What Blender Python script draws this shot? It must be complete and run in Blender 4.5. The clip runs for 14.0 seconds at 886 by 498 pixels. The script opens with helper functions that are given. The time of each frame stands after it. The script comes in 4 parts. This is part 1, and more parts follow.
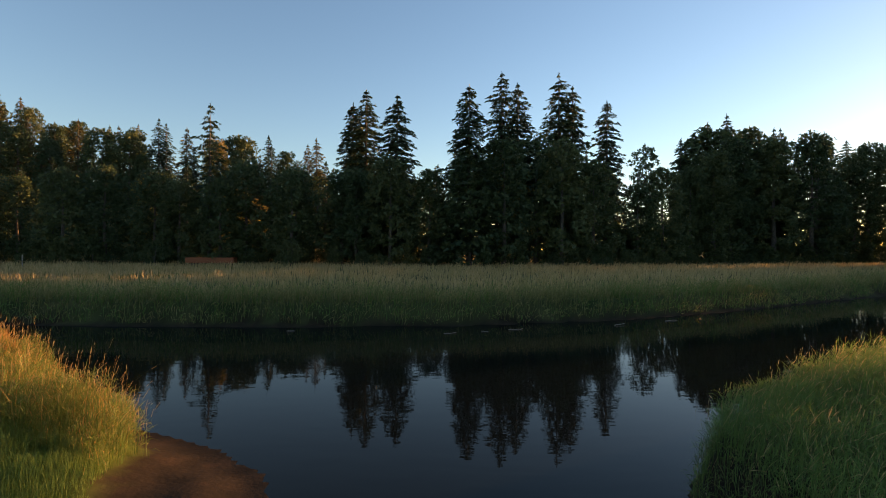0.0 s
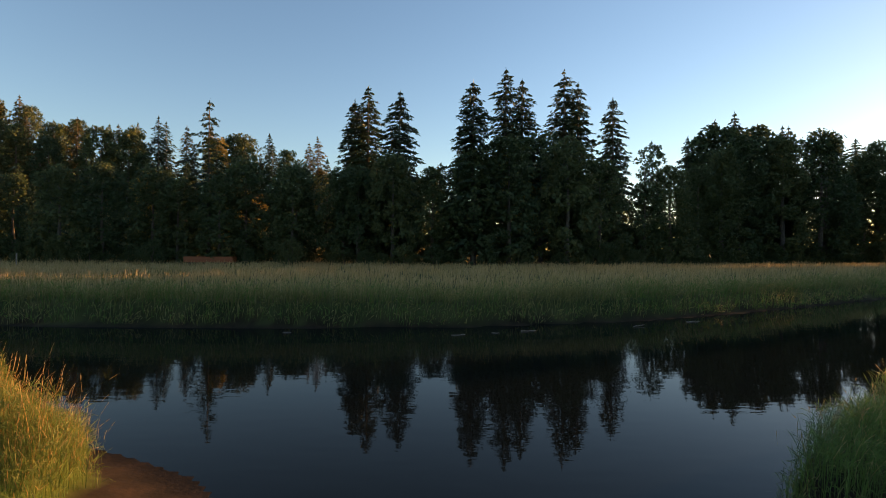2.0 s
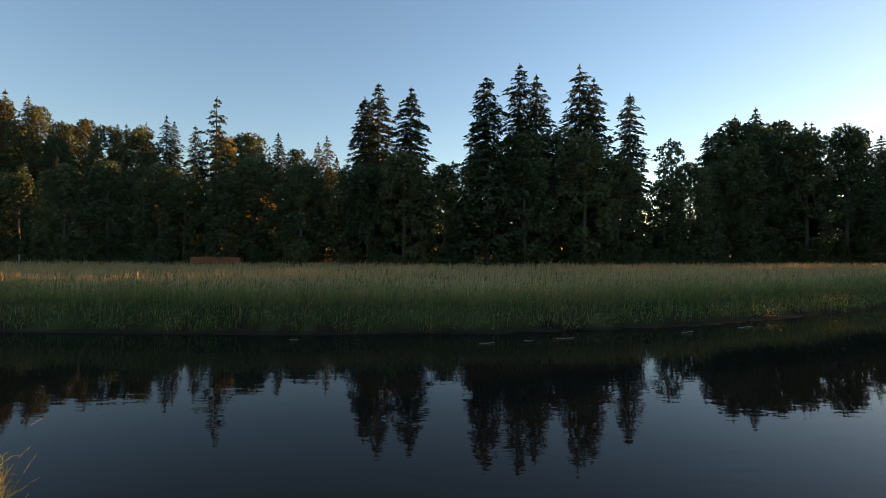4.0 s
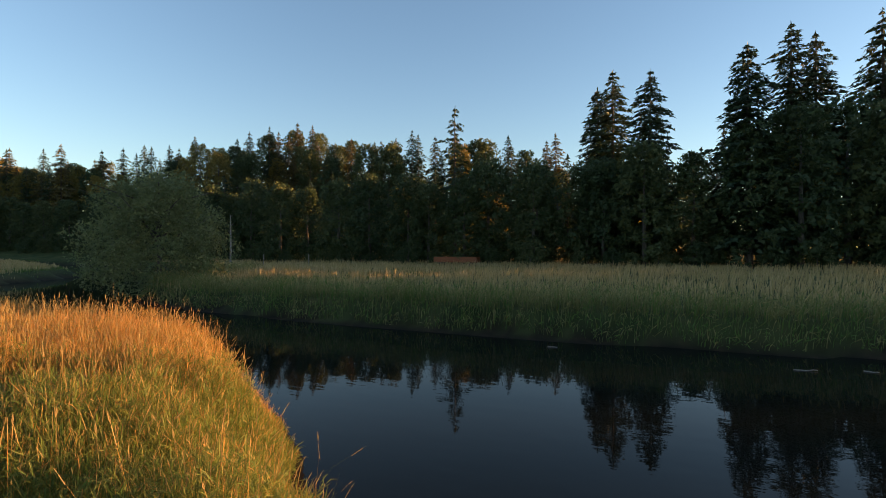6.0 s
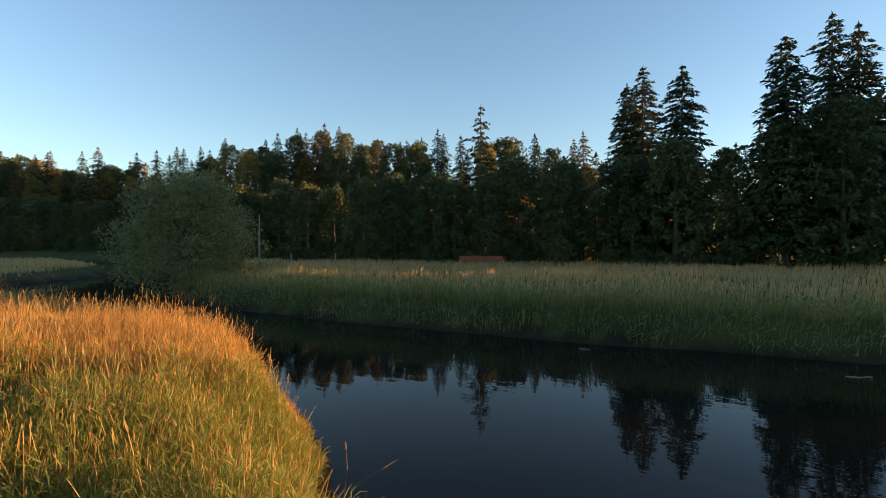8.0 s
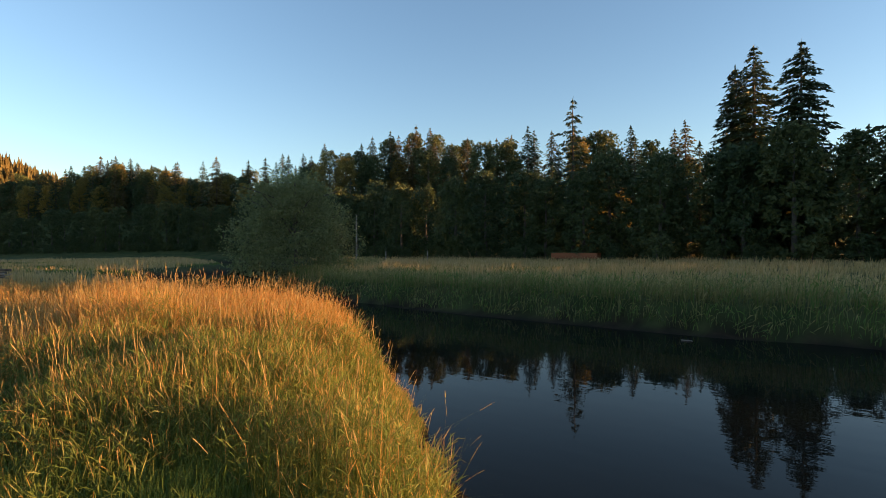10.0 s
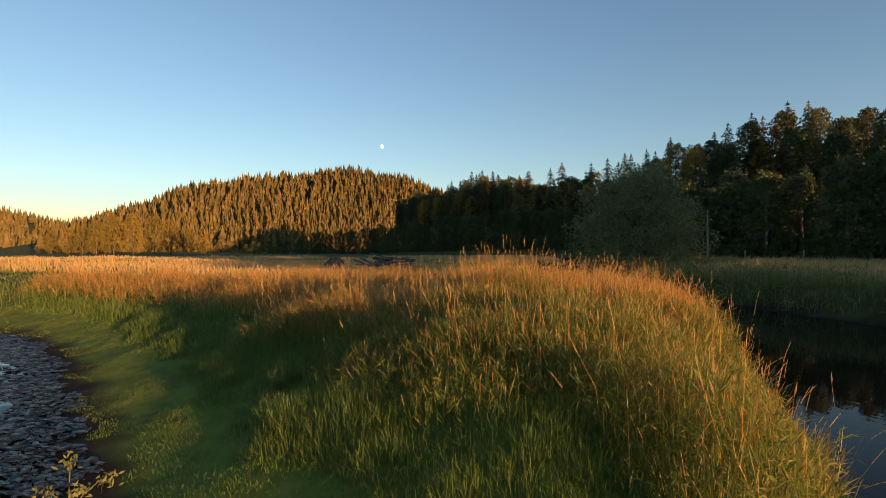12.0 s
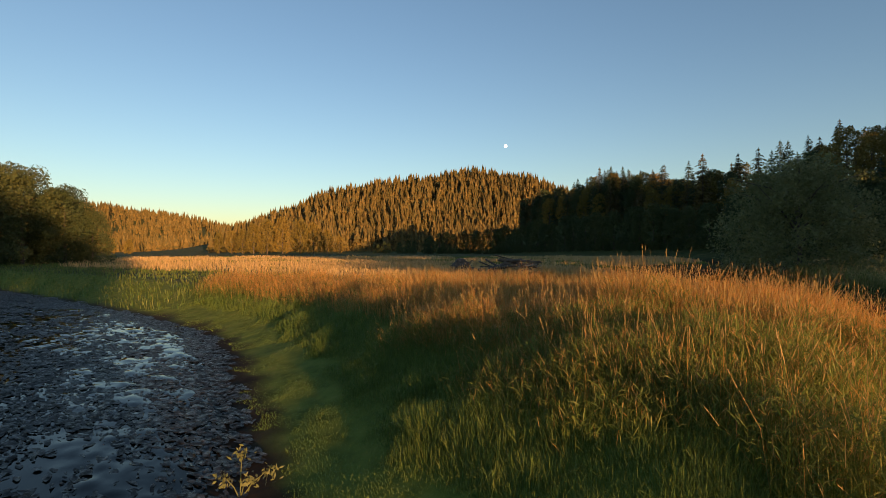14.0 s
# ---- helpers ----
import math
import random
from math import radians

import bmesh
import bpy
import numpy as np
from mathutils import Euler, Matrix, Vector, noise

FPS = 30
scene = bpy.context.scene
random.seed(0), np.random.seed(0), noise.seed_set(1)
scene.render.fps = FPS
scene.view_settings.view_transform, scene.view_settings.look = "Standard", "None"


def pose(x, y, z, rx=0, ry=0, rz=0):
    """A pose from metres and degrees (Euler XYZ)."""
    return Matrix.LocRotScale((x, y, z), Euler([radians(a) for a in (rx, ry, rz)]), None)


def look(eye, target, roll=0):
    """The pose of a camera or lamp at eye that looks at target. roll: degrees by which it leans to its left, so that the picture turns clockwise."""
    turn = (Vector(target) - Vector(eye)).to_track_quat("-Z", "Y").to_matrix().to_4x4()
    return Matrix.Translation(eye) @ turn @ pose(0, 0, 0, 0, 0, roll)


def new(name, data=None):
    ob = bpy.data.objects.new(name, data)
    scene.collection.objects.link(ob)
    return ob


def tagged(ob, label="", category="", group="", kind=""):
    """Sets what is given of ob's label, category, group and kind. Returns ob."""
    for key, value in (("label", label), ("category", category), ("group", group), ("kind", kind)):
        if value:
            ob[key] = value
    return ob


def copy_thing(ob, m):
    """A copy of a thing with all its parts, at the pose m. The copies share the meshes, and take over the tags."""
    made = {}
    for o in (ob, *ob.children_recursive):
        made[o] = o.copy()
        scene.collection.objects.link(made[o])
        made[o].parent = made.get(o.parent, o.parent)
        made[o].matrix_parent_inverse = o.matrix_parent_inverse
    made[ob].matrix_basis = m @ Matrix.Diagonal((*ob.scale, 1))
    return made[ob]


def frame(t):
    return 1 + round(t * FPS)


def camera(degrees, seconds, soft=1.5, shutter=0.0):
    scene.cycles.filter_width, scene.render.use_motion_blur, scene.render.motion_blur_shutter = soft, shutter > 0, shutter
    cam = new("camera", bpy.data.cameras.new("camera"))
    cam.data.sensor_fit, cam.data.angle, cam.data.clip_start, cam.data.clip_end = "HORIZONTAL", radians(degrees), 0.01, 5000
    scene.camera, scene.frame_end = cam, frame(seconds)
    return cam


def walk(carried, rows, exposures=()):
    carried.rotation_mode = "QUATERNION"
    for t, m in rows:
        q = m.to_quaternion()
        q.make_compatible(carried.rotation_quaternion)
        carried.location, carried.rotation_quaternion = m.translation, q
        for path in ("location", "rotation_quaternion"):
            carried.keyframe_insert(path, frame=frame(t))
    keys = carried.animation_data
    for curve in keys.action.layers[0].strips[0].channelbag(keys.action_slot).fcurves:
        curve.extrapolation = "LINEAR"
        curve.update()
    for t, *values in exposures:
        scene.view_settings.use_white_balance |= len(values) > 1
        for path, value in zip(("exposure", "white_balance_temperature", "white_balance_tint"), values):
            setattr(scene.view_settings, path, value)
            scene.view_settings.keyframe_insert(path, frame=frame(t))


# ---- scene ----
cam = camera(81.8, 14.0, soft=0.9)
ROWS = [
    (0.0, -0.107, 0.011, 4.496, 0.00, 0.00, -0.36),
    (0.5, -0.251, 0.398, 4.482, 0.03, -0.06, -0.32),
    (1.0, -0.316, 0.922, 4.478, 0.05, 0.02, -0.34),
    (1.5, -0.356, 1.466, 4.368, 0.12, 0.04, -0.38),
    (2.0, -0.403, 1.953, 4.228, 0.20, 0.07, -0.40),
    (4.5, -1.706, 5.494, 4.047, 2.07, 0.18, -0.23),
    (5.0, -2.386, 5.952, 4.068, 6.62, 0.11, -0.14),
    (5.5, -2.970, 6.329, 4.107, 18.05, 0.10, 0.15),
    (6.0, -3.140, 6.606, 4.055, 25.87, 0.06, 0.04),
    (6.5, -3.260, 6.830, 4.023, 27.43, 0.06, -0.01),
    (7.0, -3.365, 6.942, 4.050, 27.55, 0.01, 0.01),
    (7.5, -3.452, 6.961, 4.071, 27.91, -0.02, 0.00),
    (10.0, -3.339, 6.676, 3.552, 38.77, 0.00, 0.34),
    (10.5, -3.315, 6.589, 3.417, 45.77, 0.07, 0.41),
    (11.0, -3.315, 6.524, 3.236, 60.90, 0.23, 0.01),
    (11.5, -3.278, 6.536, 3.118, 72.10, 0.25, -0.06),
    (12.0, -3.224, 6.508, 3.054, 75.70, 0.23, -0.02),
    (12.5, -3.217, 6.472, 2.898, 83.41, 0.29, -0.02),
    (13.0, -3.247, 6.464, 3.034, 87.64, 0.24, -0.00),
    (13.5, -3.277, 6.433, 3.268, 89.04, 0.20, -0.04),
    (14.0, -3.280, 6.380, 3.288, 89.49, 0.18, 0.01),
]
EXPOSURE = [(0.0, 1.82, 6950, 19), (5.0, 1.9, 6950, 18), (7.5, 2.02, 6700, 16), (10.0, 2.0, 6700, 16), (11.0, 1.85, 6750, 16), (12.0, 1.42, 6800, 16), (14.0, 1.25, 6850, 16)]
walk(cam, [(t, pose(x, y, z, 90 + pitch, roll, yaw)) for t, x, y, z, yaw, pitch, roll in ROWS], EXPOSURE)

# ---- sky, sun, exposure ----
SUN_AZ, SUN_EL = 62.0, 4.0
world = bpy.data.worlds.new("evening_sky")
scene.world = world
world.use_nodes = True
wn = world.node_tree
sky = wn.nodes.new("ShaderNodeTexSky")
sky.sky_type = "NISHITA"
sky.sun_disc = False
sky.sun_elevation, sky.sun_rotation = radians(SUN_EL), radians(SUN_AZ)
sky.air_density, sky.dust_density, sky.ozone_density = 0.95, 0.25, 2.1
wn.links.new(sky.outputs[0], wn.nodes["Background"].inputs[0])
wn.nodes["Background"].inputs[1].default_value = 0.12
sun_data = bpy.data.lights.new("sun", "SUN")
sun_data.energy, sun_data.angle, sun_data.color = 4.8, radians(0.6), (1.0, 0.52, 0.19)
sun = new("sun", sun_data)
sun_way = Vector((math.sin(radians(SUN_AZ)), math.cos(radians(SUN_AZ)), math.tan(radians(SUN_EL))))
sun.matrix_world = look(sun_way * 300, (0, 0, 0))

# ---- materials ----
def material(name):
    m = bpy.data.materials.new(name)
    m.use_nodes = True
    nt = m.node_tree
    return m, nt, nt.nodes["Principled BSDF"]


def ramp(nt, fac, stops):
    r = nt.nodes.new("ShaderNodeValToRGB")
    while len(r.color_ramp.elements) < len(stops):
        r.color_ramp.elements.new(0.5)
    for e, (p, c) in zip(r.color_ramp.elements, stops):
        e.position, e.color = p, (*c, 1)
    nt.links.new(fac, r.inputs[0])
    return r.outputs[0]


def noise_tex(nt, scale, detail=4.0, rough=0.55, space="Object"):
    c = nt.nodes.new("ShaderNodeTexCoord")
    n = nt.nodes.new("ShaderNodeTexNoise")
    n.inputs["Scale"].default_value, n.inputs["Detail"].default_value, n.inputs["Roughness"].default_value = scale, detail, rough
    nt.links.new(c.outputs[space], n.inputs["Vector"])
    return n.outputs["Fac"]


def mixed(nt, a, b, fac, kind="MIX"):
    m = nt.nodes.new("ShaderNodeMix")
    m.data_type, m.blend_type = "RGBA", kind
    for sock, v in ((m.inputs[0], fac), (m.inputs[6], a), (m.inputs[7], b)):
        if isinstance(v, bpy.types.NodeSocket):
            nt.links.new(v, sock)
        else:
            sock.default_value = v if isinstance(v, float) else (*v, 1)
    return m.outputs[2]


def math_node(nt, op, a, b):
    m = nt.nodes.new("ShaderNodeMath")
    m.operation = op
    for sock, v in zip(m.inputs, (a, b)):
        if isinstance(v, bpy.types.NodeSocket):
            nt.links.new(v, sock)
        else:
            sock.default_value = v
    return m.outputs[0]


def bump(nt, shader, height, strength, distance):
    b = nt.nodes.new("ShaderNodeBump")
    b.inputs["Strength"].default_value, b.inputs["Distance"].default_value = strength, distance
    nt.links.new(height, b.inputs["Height"])
    nt.links.new(b.outputs[0], shader.inputs["Normal"])


def leafy(name, stops, through_light=0.35, spread=0.5, glint=0.6):
    """Leaves, needles and blades: colour differs from piece to piece and from plant to plant, and light comes through."""
    m, nt, p = material(name)
    geo, info = nt.nodes.new("ShaderNodeNewGeometry"), nt.nodes.new("ShaderNodeObjectInfo")
    fac = math_node(nt, "ADD", math_node(nt, "MULTIPLY", geo.outputs["Random Per Island"], spread),
                    math_node(nt, "MULTIPLY", info.outputs["Random"], 1 - spread))
    col = ramp(nt, fac, stops)
    nt.links.new(col, p.inputs["Base Color"])
    p.inputs["Roughness"].default_value = glint
    p.inputs["Specular IOR Level"].default_value = 0.25
    t = nt.nodes.new("ShaderNodeBsdfTranslucent")
    nt.links.new(col, t.inputs[0])
    mix = nt.nodes.new("ShaderNodeMixShader")
    mix.inputs[0].default_value = through_light
    nt.links.new(p.outputs[0], mix.inputs[1])
    nt.links.new(t.outputs[0], mix.inputs[2])
    nt.links.new(mix.outputs[0], nt.nodes["Material Output"].inputs[0])
    return m


def blades_material(name, low, high, patch_scale=0.25, through_light=0.4):
    """Grass: each blade runs from its own green at the foot to its own ripe colour at the tip."""
    m, nt, p = material(name)
    geo = nt.nodes.new("ShaderNodeNewGeometry")
    at = nt.nodes.new("ShaderNodeAttribute")
    at.attribute_name = "along"
    patch = noise_tex(nt, patch_scale, 3)
    rnd = math_node(nt, "ADD", math_node(nt, "MULTIPLY", geo.outputs["Random Per Island"], 0.55), math_node(nt, "MULTIPLY", patch, 0.45))
    col = mixed(nt, ramp(nt, rnd, low), ramp(nt, rnd, high), at.outputs["Fac"])
    nt.links.new(col, p.inputs["Base Color"])
    p.inputs["Roughness"].default_value = 0.55
    p.inputs["Specular IOR Level"].default_value = 0.3
    t = nt.nodes.new("ShaderNodeBsdfTranslucent")
    nt.links.new(col, t.inputs[0])
    mix = nt.nodes.new("ShaderNodeMixShader")
    mix.inputs[0].default_value = through_light
    nt.links.new(p.outputs[0], mix.inputs[1])
    nt.links.new(t.outputs[0], mix.inputs[2])
    nt.links.new(mix.outputs[0], nt.nodes["Material Output"].inputs[0])
    return m


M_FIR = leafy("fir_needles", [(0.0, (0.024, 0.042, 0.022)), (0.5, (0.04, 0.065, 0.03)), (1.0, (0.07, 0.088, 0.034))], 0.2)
# lit copy of the fir needles: warm sunlight is put into the colour
M_FIR_LIT = leafy("fir_needles_sunlit", [(0.0, (0.05, 0.05, 0.02)), (0.6, (0.1, 0.085, 0.03)), (1.0, (0.15, 0.11, 0.035))], 0.25)
# still paler fir needles for the far slopes, evening sun painted into the colour
M_FIR_HILL_LIT = leafy("hill_fir_needles_lit", [(0.0, (0.1, 0.095, 0.035)), (0.5, (0.16, 0.125, 0.045)), (1.0, (0.23, 0.165, 0.055))], 0.4, 0.9)
M_LEAF = leafy("alder_leaves", [(0.0, (0.036, 0.06, 0.027)), (0.5, (0.065, 0.092, 0.037)), (1.0, (0.11, 0.122, 0.045))], 0.35)
# yellowing maple leaves, with sunlight added to their own colour
M_LEAF_WARM = leafy("maple_leaves_lit", [(0.0, (0.12, 0.11, 0.028)), (0.5, (0.2, 0.16, 0.04)), (1.0, (0.31, 0.215, 0.05))], 0.4)
M_WILLOW = leafy("willow_leaves", [(0.0, (0.115, 0.14, 0.055)), (0.5, (0.16, 0.18, 0.075)), (1.0, (0.21, 0.225, 0.1))], 0.4, 0.7)
G_DRY = blades_material("ripe_reed_grass", [(0.2, (0.07, 0.12, 0.025)), (0.8, (0.17, 0.17, 0.05))],
                        [(0.15, (0.33, 0.21, 0.055)), (0.5, (0.54, 0.25, 0.07)), (0.85, (0.61, 0.29, 0.105))])
G_MIX = blades_material("half_ripe_grass", [(0.2, (0.04, 0.1, 0.02)), (0.8, (0.09, 0.15, 0.03))],
                        [(0.2, (0.1, 0.165, 0.03)), (0.6, (0.19, 0.2, 0.05)), (0.9, (0.32, 0.25, 0.085))])
G_GREEN = blades_material("green_grass", [(0.2, (0.055, 0.1, 0.022)), (0.8, (0.1, 0.15, 0.035))],
                          [(0.2, (0.11, 0.2, 0.04)), (0.6, (0.17, 0.26, 0.06)), (0.95, (0.27, 0.29, 0.08))])
G_FIELD = blades_material("dry_field_grass", [(0.2, (0.24, 0.2, 0.08)), (0.8, (0.36, 0.28, 0.13))],
                          [(0.2, (0.42, 0.3, 0.12)), (0.6, (0.62, 0.41, 0.19)), (0.9, (0.7, 0.48, 0.25))])
G_BANK = blades_material("rank_bank_grass", [(0.2, (0.1, 0.11, 0.035)), (0.8, (0.17, 0.16, 0.06))],
                         [(0.2, (0.17, 0.2, 0.055)), (0.5, (0.3, 0.27, 0.09)), (0.85, (0.48, 0.36, 0.17))], 0.45)
G_PLUME = blades_material("seed_heads", [(0.2, (0.3, 0.21, 0.08)), (0.8, (0.4, 0.28, 0.11))],
                          [(0.2, (0.38, 0.28, 0.11)), (0.8, (0.5, 0.37, 0.17))])

M_BARK, nt, p = material("bark")
nt.links.new(ramp(nt, noise_tex(nt, 3.0, 5), [(0.3, (0.04, 0.032, 0.025)), (0.7, (0.13, 0.11, 0.09))]), p.inputs["Base Color"])
p.inputs["Roughness"].default_value = 0.9
bump(nt, p, noise_tex(nt, 14.0, 4), 0.6, 0.04)

M_DEADWOOD, nt, p = material("weathered_wood")
nt.links.new(ramp(nt, noise_tex(nt, 5.0, 5), [(0.3, (0.13, 0.1, 0.08)), (0.7, (0.34, 0.3, 0.26))]), p.inputs["Base Color"])
p.inputs["Roughness"].default_value = 0.85
bump(nt, p, noise_tex(nt, 20.0, 4), 0.5, 0.02)

M_SOIL, nt, p = material("ground_soil")
at = nt.nodes.new("ShaderNodeAttribute")
at.attribute_name = "mud"
earth = ramp(nt, noise_tex(nt, 0.35, 6), [(0.3, (0.035, 0.055, 0.018)), (0.55, (0.07, 0.08, 0.028)), (0.75, (0.13, 0.11, 0.045))])
mud = ramp(nt, noise_tex(nt, 1.2, 6), [(0.3, (0.014, 0.011, 0.008)), (0.55, (0.028, 0.02, 0.013)), (0.75, (0.055, 0.034, 0.02))])
at2 = nt.nodes.new("ShaderNodeAttribute")
at2.attribute_name = "moss"
moss = ramp(nt, noise_tex(nt, 2.2, 6), [(0.3, (0.07, 0.1, 0.018)), (0.55, (0.12, 0.155, 0.028)), (0.8, (0.18, 0.18, 0.045))])
nt.links.new(mixed(nt, mixed(nt, earth, moss, at2.outputs["Fac"]), mud, at.outputs["Fac"]), p.inputs["Base Color"])
p.inputs["Roughness"].default_value = 0.95
p.inputs["Specular IOR Level"].default_value = 0.08
bump(nt, p, noise_tex(nt, 11.0, 6), 0.5, 0.02)

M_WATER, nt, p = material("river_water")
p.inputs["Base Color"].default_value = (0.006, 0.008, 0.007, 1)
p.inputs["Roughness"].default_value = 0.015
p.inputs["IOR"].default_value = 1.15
c = nt.nodes.new("ShaderNodeTexCoord")
mp = nt.nodes.new("ShaderNodeMapping")
mp.inputs["Scale"].default_value = (0.5, 1.4, 1)
nt.links.new(c.outputs["Object"], mp.inputs[0])
n1 = nt.nodes.new("ShaderNodeTexNoise")
n1.inputs["Scale"].default_value, n1.inputs["Detail"].default_value = 1.6, 3.0
nt.links.new(mp.outputs[0], n1.inputs["Vector"])
bump(nt, p, n1.outputs["Fac"], 0.10, 0.03)

M_ALGAE, nt, p = material("algae_mat")
wet = noise_tex(nt, 9.0, 5)
geo = nt.nodes.new("ShaderNodeNewGeometry")
nt.links.new(ramp(nt, math_node(nt, "ADD", math_node(nt, "MULTIPLY", wet, 0.6), math_node(nt, "MULTIPLY", geo.outputs["Random Per Island"], 0.4)),
                  [(0.25, (0.008, 0.009, 0.009)), (0.55, (0.022, 0.024, 0.024)), (0.8, (0.05, 0.05, 0.046))]), p.inputs["Base Color"])
nt.links.new(ramp(nt, wet, [(0.4, (0.75,) * 3), (0.62, (0.28,) * 3)]), p.inputs["Roughness"])
p.inputs["Specular IOR Level"].default_value = 0.25
bump(nt, p, noise_tex(nt, 22.0, 5), 0.8, 0.02)

M_MOON, nt, p = material("moon_glow")
p.inputs["Base Color"].default_value = (0.8, 0.8, 0.8, 1)
p.inputs["Emission Color"].default_value = (1.0, 0.96, 0.9, 1)
p.inputs["Emission Strength"].default_value = 0.55

# ---- mesh helpers ----
rng = np.random.default_rng(7)


def raw_mesh(name, verts, faces_n, loops, attr=None, attr_name="along", smooth=False):
    """verts (n,3); loops: flat vertex indices; faces_n: corners of each face."""
    me = bpy.data.meshes.new(name)
    me.vertices.add(len(verts))
    me.vertices.foreach_set("co", np.asarray(verts, np.float32).ravel())
    me.loops.add(len(loops))
    me.loops.foreach_set("vertex_index", np.asarray(loops, np.int32))
    me.polygons.add(len(faces_n))
    starts = np.concatenate(([0], np.cumsum(faces_n)[:-1])).astype(np.int32)
    me.polygons.foreach_set("loop_start", starts)
    me.polygons.foreach_set("loop_total", np.asarray(faces_n, np.int32))
    if attr is not None:
        a = me.attributes.new(attr_name, "FLOAT", "POINT")
        a.data.foreach_set("value", np.asarray(attr, np.float32))
    me.update(calc_edges=True)
    me.polygons.foreach_set("use_smooth", [smooth] * len(faces_n))
    me.validate()
    return me


def diamonds(pos, along, across):
    """One pointed leaf (four corners) at each place."""
    n = len(pos)
    v = np.stack([pos - along, pos + across, pos + along, pos - across], 1).reshape(-1, 3)
    return v, np.full(n, 4), np.arange(4 * n)


def slivers(pos, along, across):
    """One three-cornered leaf or spray at each place."""
    n = len(pos)
    v = np.stack([pos - along * 0.6 - across, pos + along, pos - along * 0.6 + across], 1).reshape(-1, 3)
    return v, np.full(n, 3), np.arange(3 * n)


def unit(v):
    return v / np.maximum(np.linalg.norm(v, axis=-1, keepdims=True), 1e-9)


def tube(path, radii, sides=7):
    """Rings along a path, closed at the tip."""
    path, radii = np.asarray(path, float), np.asarray(radii, float)
    a = np.linspace(0, 2 * np.pi, sides, endpoint=False)
    rings = []
    for i, pnt in enumerate(path):
        d = unit(path[min(i + 1, len(path) - 1)] - path[max(i - 1, 0)])
        u = unit(np.cross(d, (0.3, 0.9, 0.2)))
        w = np.cross(d, u)
        rings.append(pnt + radii[i] * (np.cos(a)[:, None] * u + np.sin(a)[:, None] * w))
    v = np.concatenate(rings)
    loops = []
    for i in range(len(path) - 1):
        for j in range(sides):
            k = (j + 1) % sides
            loops += [i * sides + j, i * sides + k, (i + 1) * sides + k, (i + 1) * sides + j]
    fn = [4] * (len(loops) // 4)
    loops += list(range((len(path) - 1) * sides, len(path) * sides))
    fn.append(sides)
    return v, np.array(fn), np.array(loops)


def join(parts):
    vs, fs, ls, o = [], [], [], 0
    for v, f, l in parts:
        vs.append(v), fs.append(f), ls.append(np.asarray(l) + o)
        o += len(v)
    return np.concatenate(vs), np.concatenate(fs), np.concatenate(ls)


def mesh_part(name, mesh, mat, parent, label=""):
    ob = new(name, mesh)
    if not mesh.materials:
        mesh.materials.append(mat)
    ob.parent = parent
    if label:
        tagged(ob, label)
    return ob


# ---- the lie of the land ----
# river and slough as one outline of water, west end first, along the far bank, then back along the near side
FAR_BANK = [
    (-160, 86), (-100, 76), (-74, 66), (-61, 55), (-53, 44), (-47, 35.5), (-42, 31.8), (-35, 30.2), (-29, 29.4), (-20, 29.0), (-10, 29.0), (0, 29.6),
    (11, 32.6), (19, 36.5), (28, 41.6), (44, 51.3), (75, 66), (120, 80), (180, 90),
]
POINT_BANK = [
    (180, 66), (120, 54), (75, 42), (45, 31), (30, 25), (20, 20.2), (13.4, 16.2), (9.6, 13.5), (6.8, 11.5), (5.0, 10.2), (4.2, 8.9), (3.9, 6.8), (3.9, 3.5), (3.6, 0),
    (0.5, -8), (-8, -20), (-20, -36), (-36, -60), (-60, -84),
]
MOUND_BANK = [
    (-72, -74), (-58, -50), (-46.5, -32), (-35.5, -17), (-28.7, -8.7), (-22.3, -2.4), (-15.0, 1.3), (-11.5, 2.8), (-9.2, 3.5), (-6.5, 5.0), (-4.2, 6.6), (-3.0, 8.6),
    (-3.5, 10.1), (-5.0, 11.4), (-7.0, 12.4), (-8.6, 13.0), (-9.9, 14.4), (-12.3, 16.2), (-15.8, 17.9), (-22, 19.4), (-32, 20.6), (-45, 22.2), (-60, 27), (-74, 35),
    (-79, 43), (-86, 52), (-102, 59), (-140, 71), (-158, 78),
]
SHORE = np.array(FAR_BANK + POINT_BANK + MOUND_BANK, float)


def shore_distance(x, y):
    """Distance to the shore: positive on land, negative over water."""
    pnt = np.stack([x, y], -1)
    best = np.full(x.shape, 1e9)
    inside = np.zeros(x.shape, bool)
    for a, b in zip(SHORE, np.roll(SHORE, -1, 0)):
        ab = b - a
        t = np.clip(((pnt - a) @ ab) / (ab @ ab), 0, 1)
        best = np.minimum(best, np.linalg.norm(pnt - a - t[..., None] * ab, axis=-1))
        cross = ((a[1] > y) != (b[1] > y)) & (x < (b[0] - a[0]) * (y - a[1]) / (b[1] - a[1] + 1e-12) + a[0])
        inside ^= cross
    return np.where(inside, -best, best)


def bulge(x, y, cx, cy, rx, ry, turn, high):
    c, s = math.cos(radians(turn)), math.sin(radians(turn))
    u, v = ((x - cx) * c + (y - cy) * s) / rx, (-(x - cx) * s + (y - cy) * c) / ry
    return high * np.exp(-(u * u + v * v))


def waves(x, y, size, seed):
    return (np.sin(x / size + seed) * np.cos(y / size * 1.3 + 2 * seed) + 0.6 * np.sin((x + y) / size * 1.9 + 3 * seed) + 0.4 * np.cos((x - 1.7 * y) / size * 3.1 + seed)) / 2


def lattice(i, j, seed):
    h = np.sin(i * 127.1 + j * 311.7 + seed * 74.7) * 43758.5453
    return h - np.floor(h)


